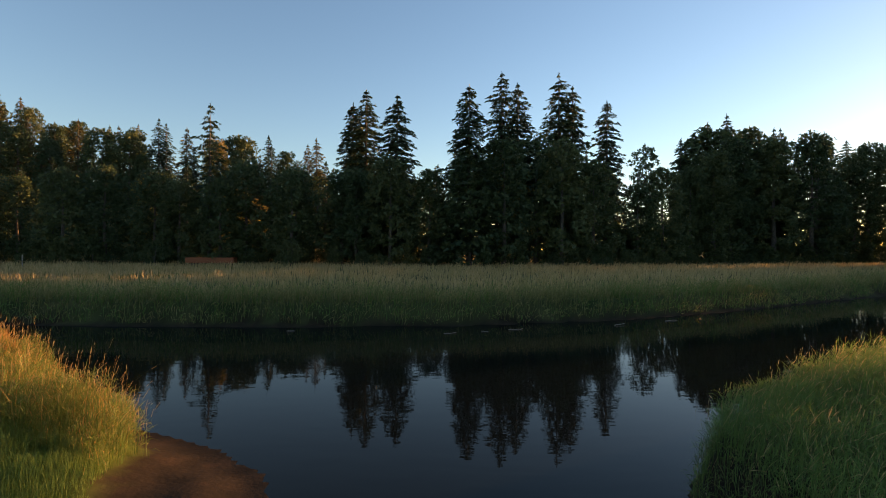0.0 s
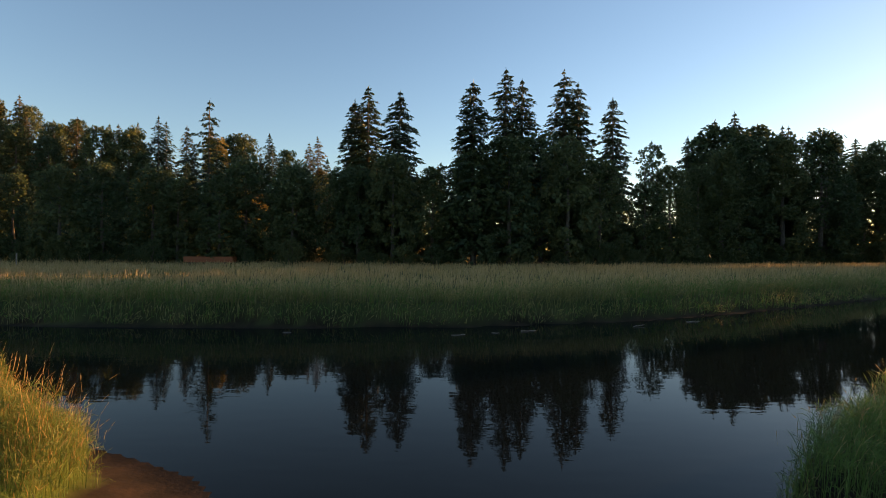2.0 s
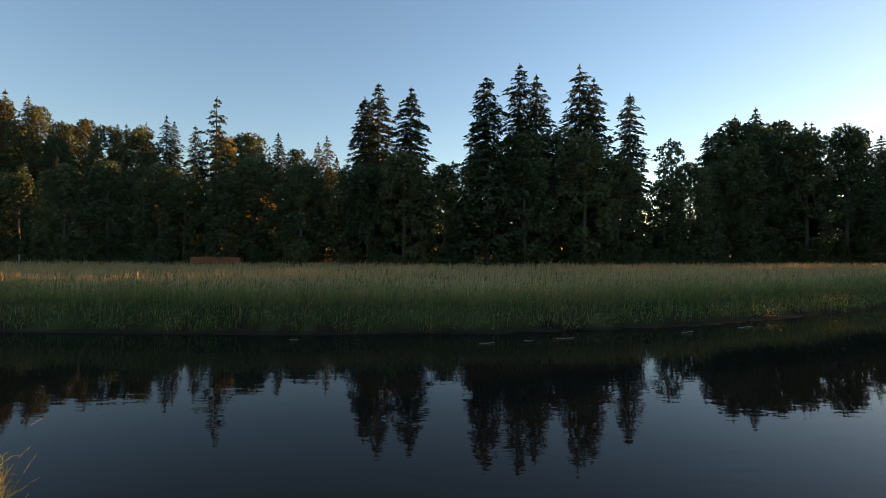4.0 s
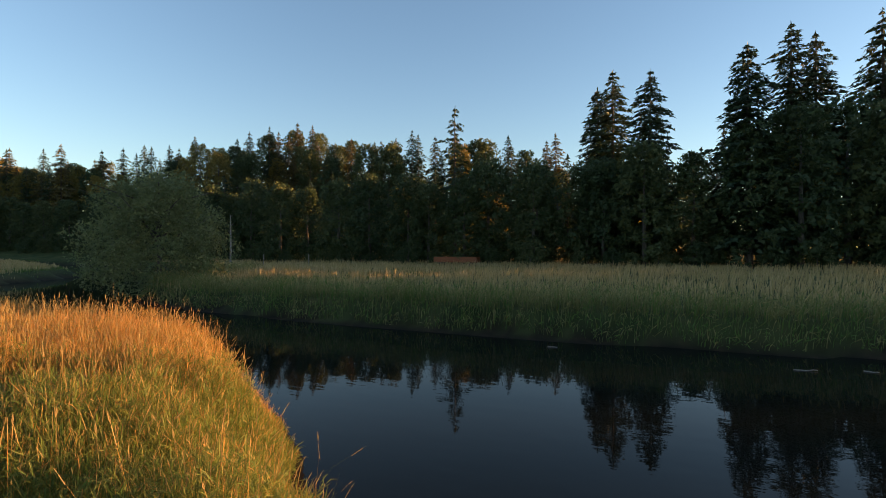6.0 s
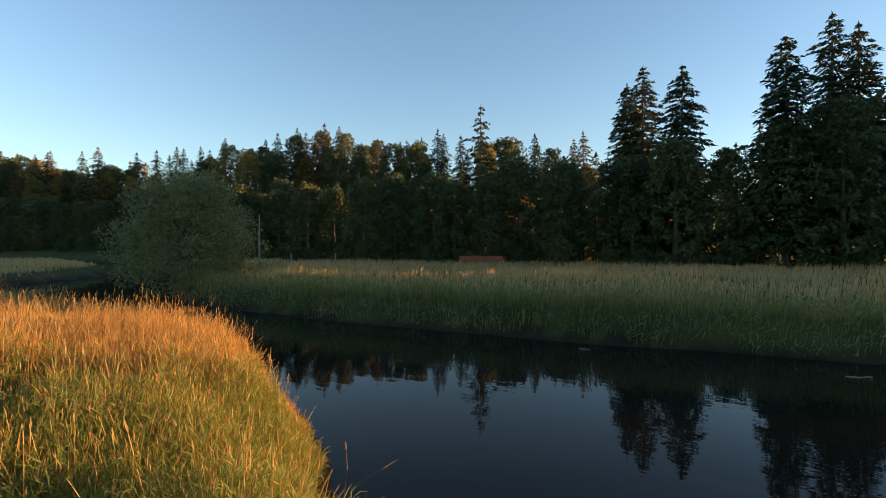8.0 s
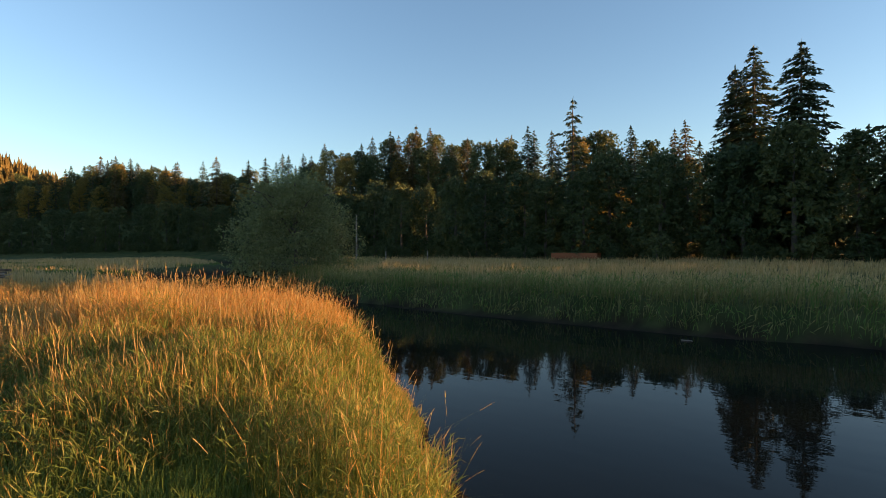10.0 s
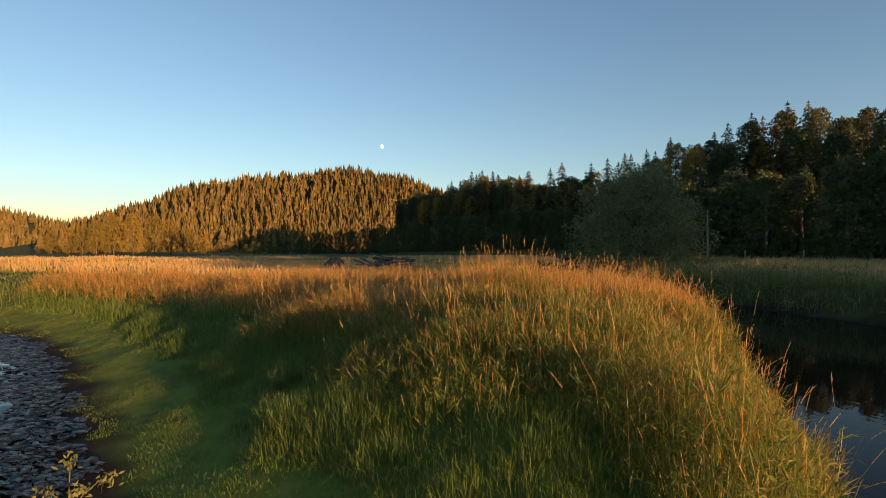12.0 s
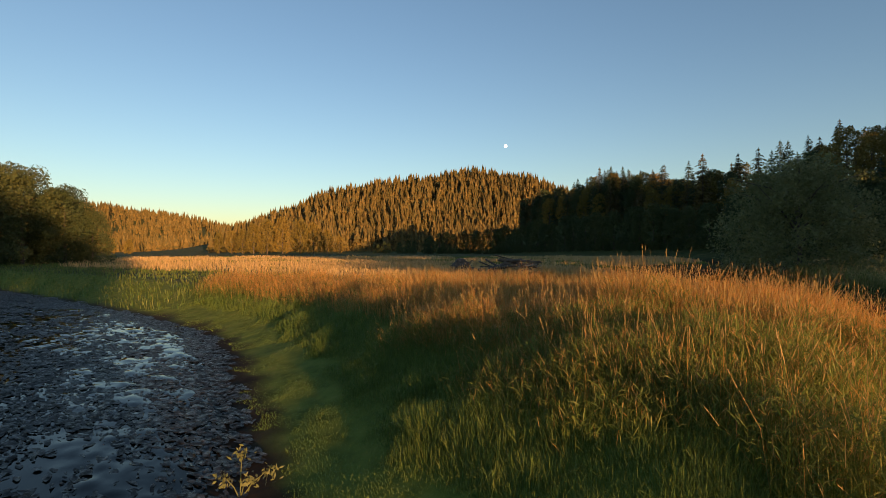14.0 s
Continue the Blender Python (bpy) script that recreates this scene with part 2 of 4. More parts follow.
def cloud(x, y, size, seed):
    """Smooth random patches about size across, from -1 to 1."""
    out, amp = 0, 0.6
    for k in range(3):
        u, v = x / size * 2 ** k, y / size * 2 ** k
        i, j = np.floor(u), np.floor(v)
        fu, fv = u - i, v - j
        fu, fv = fu * fu * (3 - 2 * fu), fv * fv * (3 - 2 * fv)
        s = seed + 3 * k
        out = out + amp * ((lattice(i, j, s) * (1 - fu) + lattice(i + 1, j, s) * fu) * (1 - fv) + (lattice(i, j + 1, s) * (1 - fu) + lattice(i + 1, j + 1, s) * fu) * fv)
        amp *= 0.55
    return (out - 0.56) * 2.2


def smooth01(v):
    v = np.clip(v, 0, 1)
    return v * v * (3 - 2 * v)


# crest lines of the hills: place and height
RIDGE = [(0, 165, 7), (-40, 158, 14), (-75, 152, 19), (-130, 158, 28), (-165, 146, 26), (-185, 136, 22), (-225, 126, 18), (-295, 102, 27), (-335, 90, 24), (-385, 86, 28)]
HILL = [(-630, 190, 48), (-650, 150, 62), (-676, 115, 84), (-700, 62, 96), (-700, 20, 91), (-696, -30, 82), (-690, -72, 76), (-684, -125, 66), (-676, -165, 44), (-668, -210, 24), (-660, -250, 8)]
FAR = [(-1460, -480, 40), (-1360, -634, 62), (-1290, -760, 92), (-1230, -860, 106), (-1115, -1000, 118), (-900, -1250, 120)]


def ridge(x, y, line, wide):
    top = np.zeros(np.shape(x))
    for (ax, ay, ah), (bx, by, bh) in zip(line, line[1:]):
        t = np.clip(((x - ax) * (bx - ax) + (y - ay) * (by - ay)) / ((bx - ax) ** 2 + (by - ay) ** 2), 0, 1)
        gap = np.hypot(x - ax - t * (bx - ax), y - ay - t * (by - ay)) / wide
        top = np.maximum(top, (ah + t * (bh - ah)) * np.exp(-gap * gap))
    return top


def land(x, y):
    x, y = np.asarray(x, float), np.asarray(y, float)
    d = shore_distance(x, y)
    # gentle on the slough's mossy side, steep elsewhere
    gentle = smooth01((14.0 - y + 0.25 * (x + 8)) / 8.0) * smooth01((-4.0 - x) / 3.0) * smooth01((60 + x) / 20)
    steep = smooth01(x - 1) * smooth01((24 - y) / 5) * smooth01((30 - x) / 8)
    rise = 1.2 + 5.6 * gentle - 0.7 * steep
    z = -0.9 + 0.9 * smooth01((d + 4) / 4) + 1.15 * smooth01((d - 0.35 * (1 - gentle) * (1 - steep)) / rise)
    z = np.where(z > 0, z * (0.22 + 0.78 * smooth01((np.hypot(x + 3.4, y - 9.5) - 1.6) / 2.1)), z)
    dry = smooth01((d - 1) / 6)
    z += 0.12 * dry * waves(x, y, 5.0, 1.3) + 0.05 * waves(x, y, 1.3, 0.4) * smooth01(d / 2)
    z += bulge(x, y, -13.5, 11.0, 6.5, 2.6, -12, 0.35) * smooth01(d / 2.5)
    z += bulge(x, y, 8.5, 8.5, 4.5, 3.5, 40, 0.55) * smooth01(d / 1.6)
    hill = np.maximum(ridge(x, y, RIDGE, 31), np.maximum(ridge(x, y, HILL, 85), ridge(x, y, FAR, 300)))
    z += np.where(d > 0, np.maximum(hill - 0.8, 0), 0)
    return z


def axis_steps(core, mid, far):
    """Fine steps in the core, coarser round it, then ever wider to the horizon."""
    inner = np.arange(core[0], core[1], 0.2)
    low, high = np.arange(mid[0], core[0] - 0.2, 0.8), np.arange(core[1] + 0.1, mid[1], 0.8)
    grow = np.cumsum(0.5 * 1.1 ** np.arange(1, 80))
    grow = grow[grow < far]
    return np.concatenate([mid[0] - grow[::-1], low, inner, high, mid[1] + grow])


gx, gy = axis_steps((-24, 8), (-52, 40), 4200), axis_steps((-4, 20), (-40, 48), 4200)
X, Y = np.meshgrid(gx, gy)
Z = land(X, Y)
nx, ny = len(gx), len(gy)
i = np.arange(nx * ny).reshape(ny, nx)
quads = np.stack([i[:-1, :-1], i[:-1, 1:], i[1:, 1:], i[1:, :-1]], -1).reshape(-1, 4)
D = shore_distance(X, Y)
mud_amount = 1 - smooth01((D - 0.35 - 0.3 * smooth01((12 - Y) / 4) - 0.45 * cloud(X, Y, 0.9, 0.2)) / 0.8)
mud_amount = np.maximum(mud_amount, 1 - smooth01((np.hypot(X + 3.4, (Y - 9.7) * 0.9) + 0.4 * cloud(X, Y, 0.6, 8) - 2.5) / 0.8))
mud_amount = np.maximum(mud_amount, smooth01((0.65 * (X + 8.7) + 0.76 * (Y - 12.6) + 0.2) / 0.4) * (X > -9.3) * (X < 0) * (Y < 14))
ground_mesh = raw_mesh("ground", np.stack([X, Y, Z], -1).reshape(-1, 3), np.full(len(quads), 4), quads.ravel(), mud_amount.ravel(), "mud", True)
from_slough = np.full(X.shape, 1e9)
for a, c in zip(SHORE[38:49], SHORE[39:50]):
    t = np.clip(((X - a[0]) * (c - a)[0] + (Y - a[1]) * (c - a)[1]) / ((c - a) @ (c - a)), 0, 1)
    from_slough = np.minimum(from_slough, np.hypot(X - a[0] - t * (c - a)[0], Y - a[1] - t * (c - a)[1]))
mossy = ground_mesh.attributes.new("moss", "FLOAT", "POINT")
mossy.data.foreach_set("value", (1 - smooth01((from_slough - 5) / 2)).astype(np.float32).ravel())
ground_mesh.materials.append(M_SOIL)
tagged(new("ground", ground_mesh), "grassy river flat with muddy banks and wooded hills", "ground", kind="structure")

bm = bmesh.new()
bmesh.ops.create_grid(bm, x_segments=40, y_segments=40, size=340)
me = bpy.data.meshes.new("water")
bm.to_mesh(me), bm.free()
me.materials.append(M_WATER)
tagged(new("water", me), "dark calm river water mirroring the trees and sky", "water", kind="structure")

# ---- trees ----
def conifer_crown(high, wide, whorls, per_whorl, sprays, seed, bare=0.12, ragged=0.2, droop=0.35, fine=1.0, taper=0.0):
    r = np.random.default_rng(seed)
    P, A, C = [], [], []
    for k in range(whorls):
        f = (k + r.uniform(-0.3, 0.3)) / whorls
        f = min(max(f, 0), 0.99)
        z = high * (bare + (1 - bare) * f)
        reach = wide * (1 - f) ** 0.72 * (0.6 + 0.4 * min(1, (f + 0.06) * 6)) + 0.3
        if taper:
            reach = wide * (1 - math.exp(-(1 - f) * high / taper)) * r.uniform(0.8, 1.12) + 0.15
        n = max(6, int(per_whorl * (1 - 0.4 * f)))
        for b in range(n):
            if r.random() < ragged * 0.5:
                continue
            a = 2 * np.pi * (b + r.uniform(-0.4, 0.4)) / n + k * 2.4
            L = reach * r.uniform(1 - ragged * 2, 1.12)
            out = np.array([math.cos(a), math.sin(a), 0.0])
            side = np.array([-out[1], out[0], 0.0])
            m = max(4, int(sprays * (0.35 + 0.65 * L / wide)))
            s = (np.arange(m) + r.uniform(0, 1, m)) / m
            s = 0.1 + 0.9 * s ** 0.8
            zz = z + L * (0.12 * s - droop * s ** 1.6) + r.normal(0, 0.12, m)
            pos = out * (L * s)[:, None] + side * (r.normal(0, 0.1, m) * L * s)[:, None]
            pos[:, 2] = zz
            size = (0.3 + 0.4 * L / wide) * r.uniform(0.7, 1.3, m) * (wide / 4.5) ** 0.5 * fine
            fan = r.normal(0, 0.55, m)
            d = out * np.cos(fan)[:, None] + side * np.sin(fan)[:, None]
            d[:, 2] -= r.uniform(0.1, 0.75, m)
            d = unit(d)
            c = unit(np.cross(d, r.normal(0, 0.5, (m, 3)) + (0, 0, 1)))
            P.append(pos), A.append(d * (size * 1.25)[:, None]), C.append(c * (size * 0.5)[:, None])
    # leader
    m = 10
    zz = np.linspace(high * 0.96, high, m)
    P.append(np.stack([r.normal(0, 0.06, m), r.normal(0, 0.06, m), zz], 1))
    A.append(np.stack([r.normal(0, 0.1, m), r.normal(0, 0.1, m), np.full(m, 0.4)], 1))
    C.append(np.stack([np.full(m, 0.06), r.normal(0, 0.1, m), np.zeros(m)], 1))
    return slivers(np.concatenate(P), np.concatenate(A), np.concatenate(C))


def conifer(name, label, high, wide, whorls, per_whorl, sprays, seed, mat=None, **kw):
    tree = tagged(new(name), label, "tree")
    v, f, l = tube([(0, 0, -0.6), (0.05, 0, high * 0.3), (0, 0.05, high * 0.7), (0, 0, high * 0.99)], [high * 0.014, high * 0.011, high * 0.006, 0.03], 7)
    mesh_part("trunk", raw_mesh("trunk", v, f, l, smooth=True), M_BARK, tree)
    v, f, l = conifer_crown(high, wide, whorls, per_whorl, sprays, seed, **kw)
    mesh_part("crown", raw_mesh("crown", v, f, l), mat or M_FIR, tree)
    return tree


def limb_paths(high, wide, limbs, seed, fork=0.28):
    r = np.random.default_rng(seed)
    out = [([(0, 0, -0.5), (0.1, 0, high * 0.2), (-0.1, 0.1, high * 0.45), (0.1, 0, high * 0.8)], [high * 0.02, high * 0.017, high * 0.011, high * 0.003])]
    for k in range(limbs):
        a = k * 2.4 + r.uniform(-0.3, 0.3)
        f = fork + 0.45 * k / limbs
        L = wide * r.uniform(0.55, 0.85)
        o = np.array([math.cos(a), math.sin(a), 0])
        p0 = np.array([0, 0, high * f])
        out.append(([p0, p0 + o * L * 0.4 + (0, 0, L * 0.35), p0 + o * L + (0, 0, min(L * r.uniform(0.5, 0.95), high * (0.86 - f)))], [high * 0.009, high * 0.006, high * 0.002]))
    return out


def leaf_crown(high, wide, lobes, leaves, seed, low=0.15, leaf=0.36, top_heavy=0.0):
    r = np.random.default_rng(seed)
    P, A, C = [], [], []
    for k in range(lobes):
        f = (k + 0.5) / lobes
        h = low + (1 - low) * (f ** 0.85) * 0.96
        env = math.sin(math.pi * min(1, 0.16 + 0.84 * (h - low) / (1 - low)) ** (0.9 + top_heavy)) ** 0.6
        a = k * 2.39996 + r.uniform(-0.5, 0.5)
        rad = wide * env * r.uniform(0.3, 0.98) ** 0.6 * 0.82
        c0 = np.array([rad * math.cos(a), rad * math.sin(a), high * h - 0.25])
        s = wide * r.uniform(0.17, 0.34)
        q = unit(r.normal(0, 1, (leaves, 3))) * (r.uniform(0.25, 1, leaves) ** 0.5)[:, None] * (s, s, s * 0.75)
        P.append(c0 + q)
        d = unit(r.normal(0, 1, (leaves, 3)) + unit(q) * 0.6 + (0, 0, -0.2))
        c = unit(np.cross(d, r.normal(0, 1, (leaves, 3))))
        size = leaf * r.uniform(0.6, 1.35, leaves)
        A.append(d * size[:, None]), C.append(c * (size * 0.6)[:, None])
    return slivers(np.concatenate(P), np.concatenate(A), np.concatenate(C))


def broadleaf(name, label, high, wide, lobes, leaves, seed, mat=None, limbs=0, **kw):
    tree = tagged(new(name), label, "tree")
    for k, (pth, rad) in enumerate(limb_paths(high, wide, limbs, seed)):
        v, f, l = tube(pth, rad, 6)
        mesh_part("limb" if k else "trunk", raw_mesh("limb" if k else "trunk", v, f, l, smooth=True), M_BARK, tree)
    v, f, l = leaf_crown(high, wide, lobes, leaves, seed, **kw)
    mesh_part("crown", raw_mesh("crown", v, f, l), mat or M_LEAF, tree)
    return tree


def stand(tree, x, y, turn=0.0, scale=1.0, group="", sink=0.0):
    z = float(land(np.array([x]), np.array([y]))[0]) - sink
    tree.matrix_basis = pose(x, y, z, 0, 0, turn) @ Matrix.Scale(scale, 4)
    if group:
        tagged(tree, group=group)
    return tree


def again(tree, x, y, turn=0.0, scale=1.0, sink=0.0):
    z = float(land(np.array([x]), np.array([y]))[0]) - sink
    t = copy_thing(tree, Matrix())
    t.matrix_basis = pose(x, y, z, 0, 0, turn) @ Matrix.Scale(scale, 4)
    return t


# tall dark spruces that stand above the wood across the field: place, height, half-width
SPRUCES = [(-16.5, 108, 36.8, 6.4), (-19.6, 110, 34.5, 5.6), (-9.7, 106, 35.4, 6.2), (4.8, 98, 34.8, 7.2), (13.0, 116, 43.6, 6.6), (16.8, 117, 41.4, 6.8),
           (26.4, 118, 44.0, 6.8), (29.8, 119, 41.5, 6.2), (38.8, 122, 39.0, 6.0),
           (62, 134, 32.5, 5.0), (66, 136, 34.5, 5.0), (70, 136, 37.5, 5.2), (74, 134, 39.0, 5.6), (76, 138, 37, 5.2), (82, 137, 35.5, 5.0), (85, 138, 35.5, 4.6), (89, 138, 36.5, 4.2), (92, 140, 37.0, 4.2),
           (110, 148, 38.0, 6.0), (118, 150, 36.0, 5.4)]
for k, (sx, sy, sh, sw) in enumerate(SPRUCES):
    stand(conifer("spruce", "tall dark spruce with drooping tiered branches above the wood", sh, sw * 0.8, 44, 13, 34, 100 + k, bare=0.1, ragged=0.26, droop=0.3, fine=0.66, taper=6.5), sx, sy, turn=40 * k, group="tall spruces")
stand(conifer("spruce", "tall ragged spruce with a bent, broken top", 31.5, 4.6, 30, 9, 34, 131, bare=0.14, ragged=0.5, fine=0.66, taper=6.0), -45.8, 100, group="tall spruces")
stand(conifer("spruce", "lone tall fir standing clear of the wooded ridge", 29, 4.6, 34, 11, 16, 140, bare=0.06, mat=M_FIR_LIT, fine=0.85, taper=7.0), -199, 108, group="tall spruces")

alders = [broadleaf("alder", "dark green leafy alder in the shaded wood edge", 22, 6.8, 54, 80, 200 + k, low=0.0, leaf=0.42) for k in range(4)]
tall_alders = [broadleaf("alder", "tall dark leafy alder in the shaded wood edge", 36, 9.0, 90, 110, 210 + k, low=0.0, leaf=0.46) for k in range(2)]
maples = [broadleaf("maple", "yellowing broad maple on the wooded hillside, leaves brightened as if sunlit", 20, 6.5, 46, 85, 220 + k, M_LEAF_WARM, low=0.06, leaf=0.36) for k in range(2)]
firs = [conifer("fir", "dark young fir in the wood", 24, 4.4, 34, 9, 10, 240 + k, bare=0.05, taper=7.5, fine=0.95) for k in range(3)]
# these ridge firs carry the sunlight in their yellower needle colour
fir_lit = [conifer("fir", "fir on the hillside, needles coloured yellow-green as if sunlit", 24, 4.6, 34, 9, 10, 250 + k, M_FIR_LIT, bare=0.06, taper=7.5, fine=0.95) for k in range(2)]
for t in alders + tall_alders + maples + firs + fir_lit:
    tagged(t, group="trees of the wood")
used = set()


def plant(kind, x, y, scale, turn=None, sink=0.0):
    turn = rng.uniform(0, 360) if turn is None else turn
    if kind.name in used:
        return again(kind, x, y, turn, scale, sink)
    used.add(kind.name)
    return stand(kind, x, y, turn, scale, sink=sink)


# front of the wood: a line of alders from the sunny side round to the meadow's far end; last number: height
EDGE = np.array([(140, 150, 36), (122, 144, 35), (112, 140, 32), (104, 137, 25), (97, 133, 33), (86, 130, 34), (74, 127, 33.5), (60, 122, 30), (52, 117, 23), (44, 112, 27), (34, 106, 27), (16, 100, 26), (0, 97, 21), (-20, 96, 21), (-40, 95, 20), (-62, 96, 19), (-85, 95, 19),
                 (-108, 96, 19), (-135, 98, 18), (-170, 99, 18), (-215, 88, 17), (-262, 66, 17), (-310, 42, 17), (-345, 14, 15), (-372, -14, 11), (-392, -44, 8)], float)


def along_edge(step):
    """Places along the front of the wood, with its heading and height."""
    for a, b in zip(EDGE, EDGE[1:]):
        L = np.hypot(*(b - a)[:2])
        n = max(1, int(L / step))
        for k in range(n):
            q = a + (b - a) * (k + rng.uniform(0, 0.6)) / n
            d = (b - a)[:2] / L
            yield q[0], q[1], q[2], np.array([d[1], -d[0]])


def thin_spot(x, y):
    """The two places where the wood's edge stands open and the evening sky shows between the stems."""
    return abs(x / y - 0.395) < 0.02 or abs(x / y - 0.742) < 0.016


for ex, ey, eh, back in along_edge(6.5):
    if thin_spot(ex, ey):
        plant(alders[rng.integers(4)], ex, ey, (18 if ex < 80 else 15) / 22)
        continue
    size = rng.uniform(0.82, 1.06)
    if eh > 27.5:
        plant(tall_alders[rng.integers(2)], ex + rng.uniform(-1, 1), ey + rng.uniform(-1.5, 1.5), eh / 36 * size)
    else:
        plant(alders[rng.integers(4)], ex + rng.uniform(-1, 1), ey + rng.uniform(-1.5, 1.5), eh / 22 * size)
    k = rng.integers(5)
    depth = rng.uniform(6, 10)
    if ex > -130 and rng.random() < 0.5 and not thin_spot(ex + back[0] * depth, ey + back[1] * depth):
        plant(alders[k] if k < 4 else firs[rng.integers(3)], ex + back[0] * depth, ey + back[1] * depth, eh / 22 * rng.uniform(0.88, 1.1))
for ex, ey, eh, back in along_edge(8):
    if -130 < ex < 50:
        plant((firs + maples)[rng.integers(5)], ex + back[0] * 17, ey + back[1] * 17, eh / 22 * rng.uniform(0.9, 1.12))

slender = [broadleaf("alder", "slender open alder with sky between its branches", 22, 3.0, 24, 30, 270 + k, limbs=9, low=0.3, leaf=0.3) for k in range(2)]
for t in slender:
    tagged(t, group="trees of the wood")
for x, y, h in ((44, 116, 27), (47.5, 120, 29), (51, 126, 29), (97.5, 134, 32), (101, 138, 33), (105, 141, 35)):
    plant(slender[int(h) % 2], x, y, h / 22)

# undergrowth along the foot of the wood
bushes = [broadleaf("bush", "low leafy bush at the foot of the wood", 5.0, 3.4, 18, 80, 260 + k, low=0.0, leaf=0.24) for k in range(2)]
for t in bushes:
    tagged(t, category="bush", group="bushes at the wood edge")
for ex, ey, eh, back in along_edge(5.5):
    plant(bushes[rng.integers(2)], ex - back[0] * rng.uniform(2, 5), ey - back[1] * rng.uniform(2, 5), rng.uniform(0.5, 1.0))

for x, y in ((42, 113), (45.5, 116), (49, 118), (53, 121), (98, 132), (102, 135)):
    plant(bushes[int(x) % 2], x, y, 1.9)

# bushes added behind the wood's front to block low sun between the stems
for ex, ey, eh, back in along_edge(8):
    if ex > -110:
        plant(bushes[rng.integers(2)], ex + back[0] * rng.uniform(12, 16), ey + back[1] * rng.uniform(12, 16), rng.uniform(1.0, 1.5))

# the wooded ridge behind
for (ax, ay, ah), (bx, by, bh) in zip(RIDGE, RIDGE[1:]):
    L = math.hypot(bx - ax, by - ay)
    for row, off in enumerate((0, 9, 18)):
        n = int(L / 6.0)
        for k in range(n):
            f = (k + rng.uniform(0, 0.8)) / n
            dx, dy = (by - ay) / L, -(bx - ax) / L
            x, y = ax + f * (bx - ax) - dx * off, ay + f * (by - ay) - dy * off
            r = rng.random()
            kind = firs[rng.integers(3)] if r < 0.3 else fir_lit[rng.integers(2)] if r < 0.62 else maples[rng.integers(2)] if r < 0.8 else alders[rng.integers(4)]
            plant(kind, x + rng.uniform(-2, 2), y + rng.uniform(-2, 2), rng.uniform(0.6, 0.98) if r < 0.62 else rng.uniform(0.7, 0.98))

for k in range(26):
    x = -238 - 4.2 * (k % 13) * 1.15
    plant((firs + fir_lit + maples)[rng.integers(7)], x + rng.uniform(-2, 2), 122 + (x + 238) * 0.34 - 11 * (k // 13) + rng.uniform(-2, 2), rng.uniform(0.75, 1.05))

# unseen trees added to throw the shade from the sunny side; low ones where the evening light comes through
SHADE_NORTH = [(116, 96, 16), (117, 101, 17), (116, 108, 17), (118, 117, 28), (127, 106, 17), (122, 124, 28), (126, 98, 16), (124, 105, 17), (126, 112, 18), (128, 121, 28), (136, 104, 17), (134, 108, 17), (135, 116, 19), (136, 124, 30), (140, 133, 30)]
SHADE_SOUTH = [(118, 20, 24), (116, 28, 26), (117, 36, 25), (115, 44, 26), (117, 51, 24), (116, 57, 22), (115, 62, 20), (126, 48, 26), (126, 32, 26), (134, 24, 26), (135, 40, 26), (134, 56, 24), (112, 12, 24), (106, 4, 24)]
SHADE_LOW = [(116, 69, 9.6), (115, 75, 8.6), (116, 81, 8.6), (115, 86, 9.4), (112, 72, 8.2), (112, 78, 8.0), (112, 83.5, 8.4), (113, 89.5, 9.6), (117, 91.5, 10.5)]
for k, (x, y, h) in enumerate(SHADE_NORTH + SHADE_SOUTH + SHADE_LOW):
    plant(alders[k % 4], x, y, h / 22)

# the round tree cluster at the slough's far side and the sunlit trees at the hill's foot
rounds = [broadleaf("ash", "round dark leafy tree beside the slough", 15, 6.8, 60, 260, 280 + k, low=-0.02, leaf=0.19) for k in range(2)]
for t in rounds:
    tagged(t, group="trees beside the slough")
for k, (x, y, s) in enumerate([(-82, -46.5, 0.55), (-81, -50, 0.8), (-78, -54, 0.98), (-75.5, -58, 1.0), (-86, -55, 0.8), (-72, -63, 1.05), (-84, -61, 0.95), (-68, -70, 1.05)]):
    plant(rounds[k % 2], x, y, s)
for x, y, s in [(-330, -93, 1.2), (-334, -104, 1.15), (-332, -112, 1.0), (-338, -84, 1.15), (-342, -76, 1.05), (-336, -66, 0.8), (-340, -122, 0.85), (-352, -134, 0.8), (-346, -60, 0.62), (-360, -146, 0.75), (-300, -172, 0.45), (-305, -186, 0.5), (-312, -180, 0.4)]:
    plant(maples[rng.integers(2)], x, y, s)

# big willow on the point of the far bank
willow = broadleaf("willow", "round grey-green willow leaning over the river bank", 9.3, 6.8, 95, 300, 300, M_WILLOW, limbs=11, low=-0.02, leaf=0.13)
stand(willow, -44.5, 35.6, 20, group="")


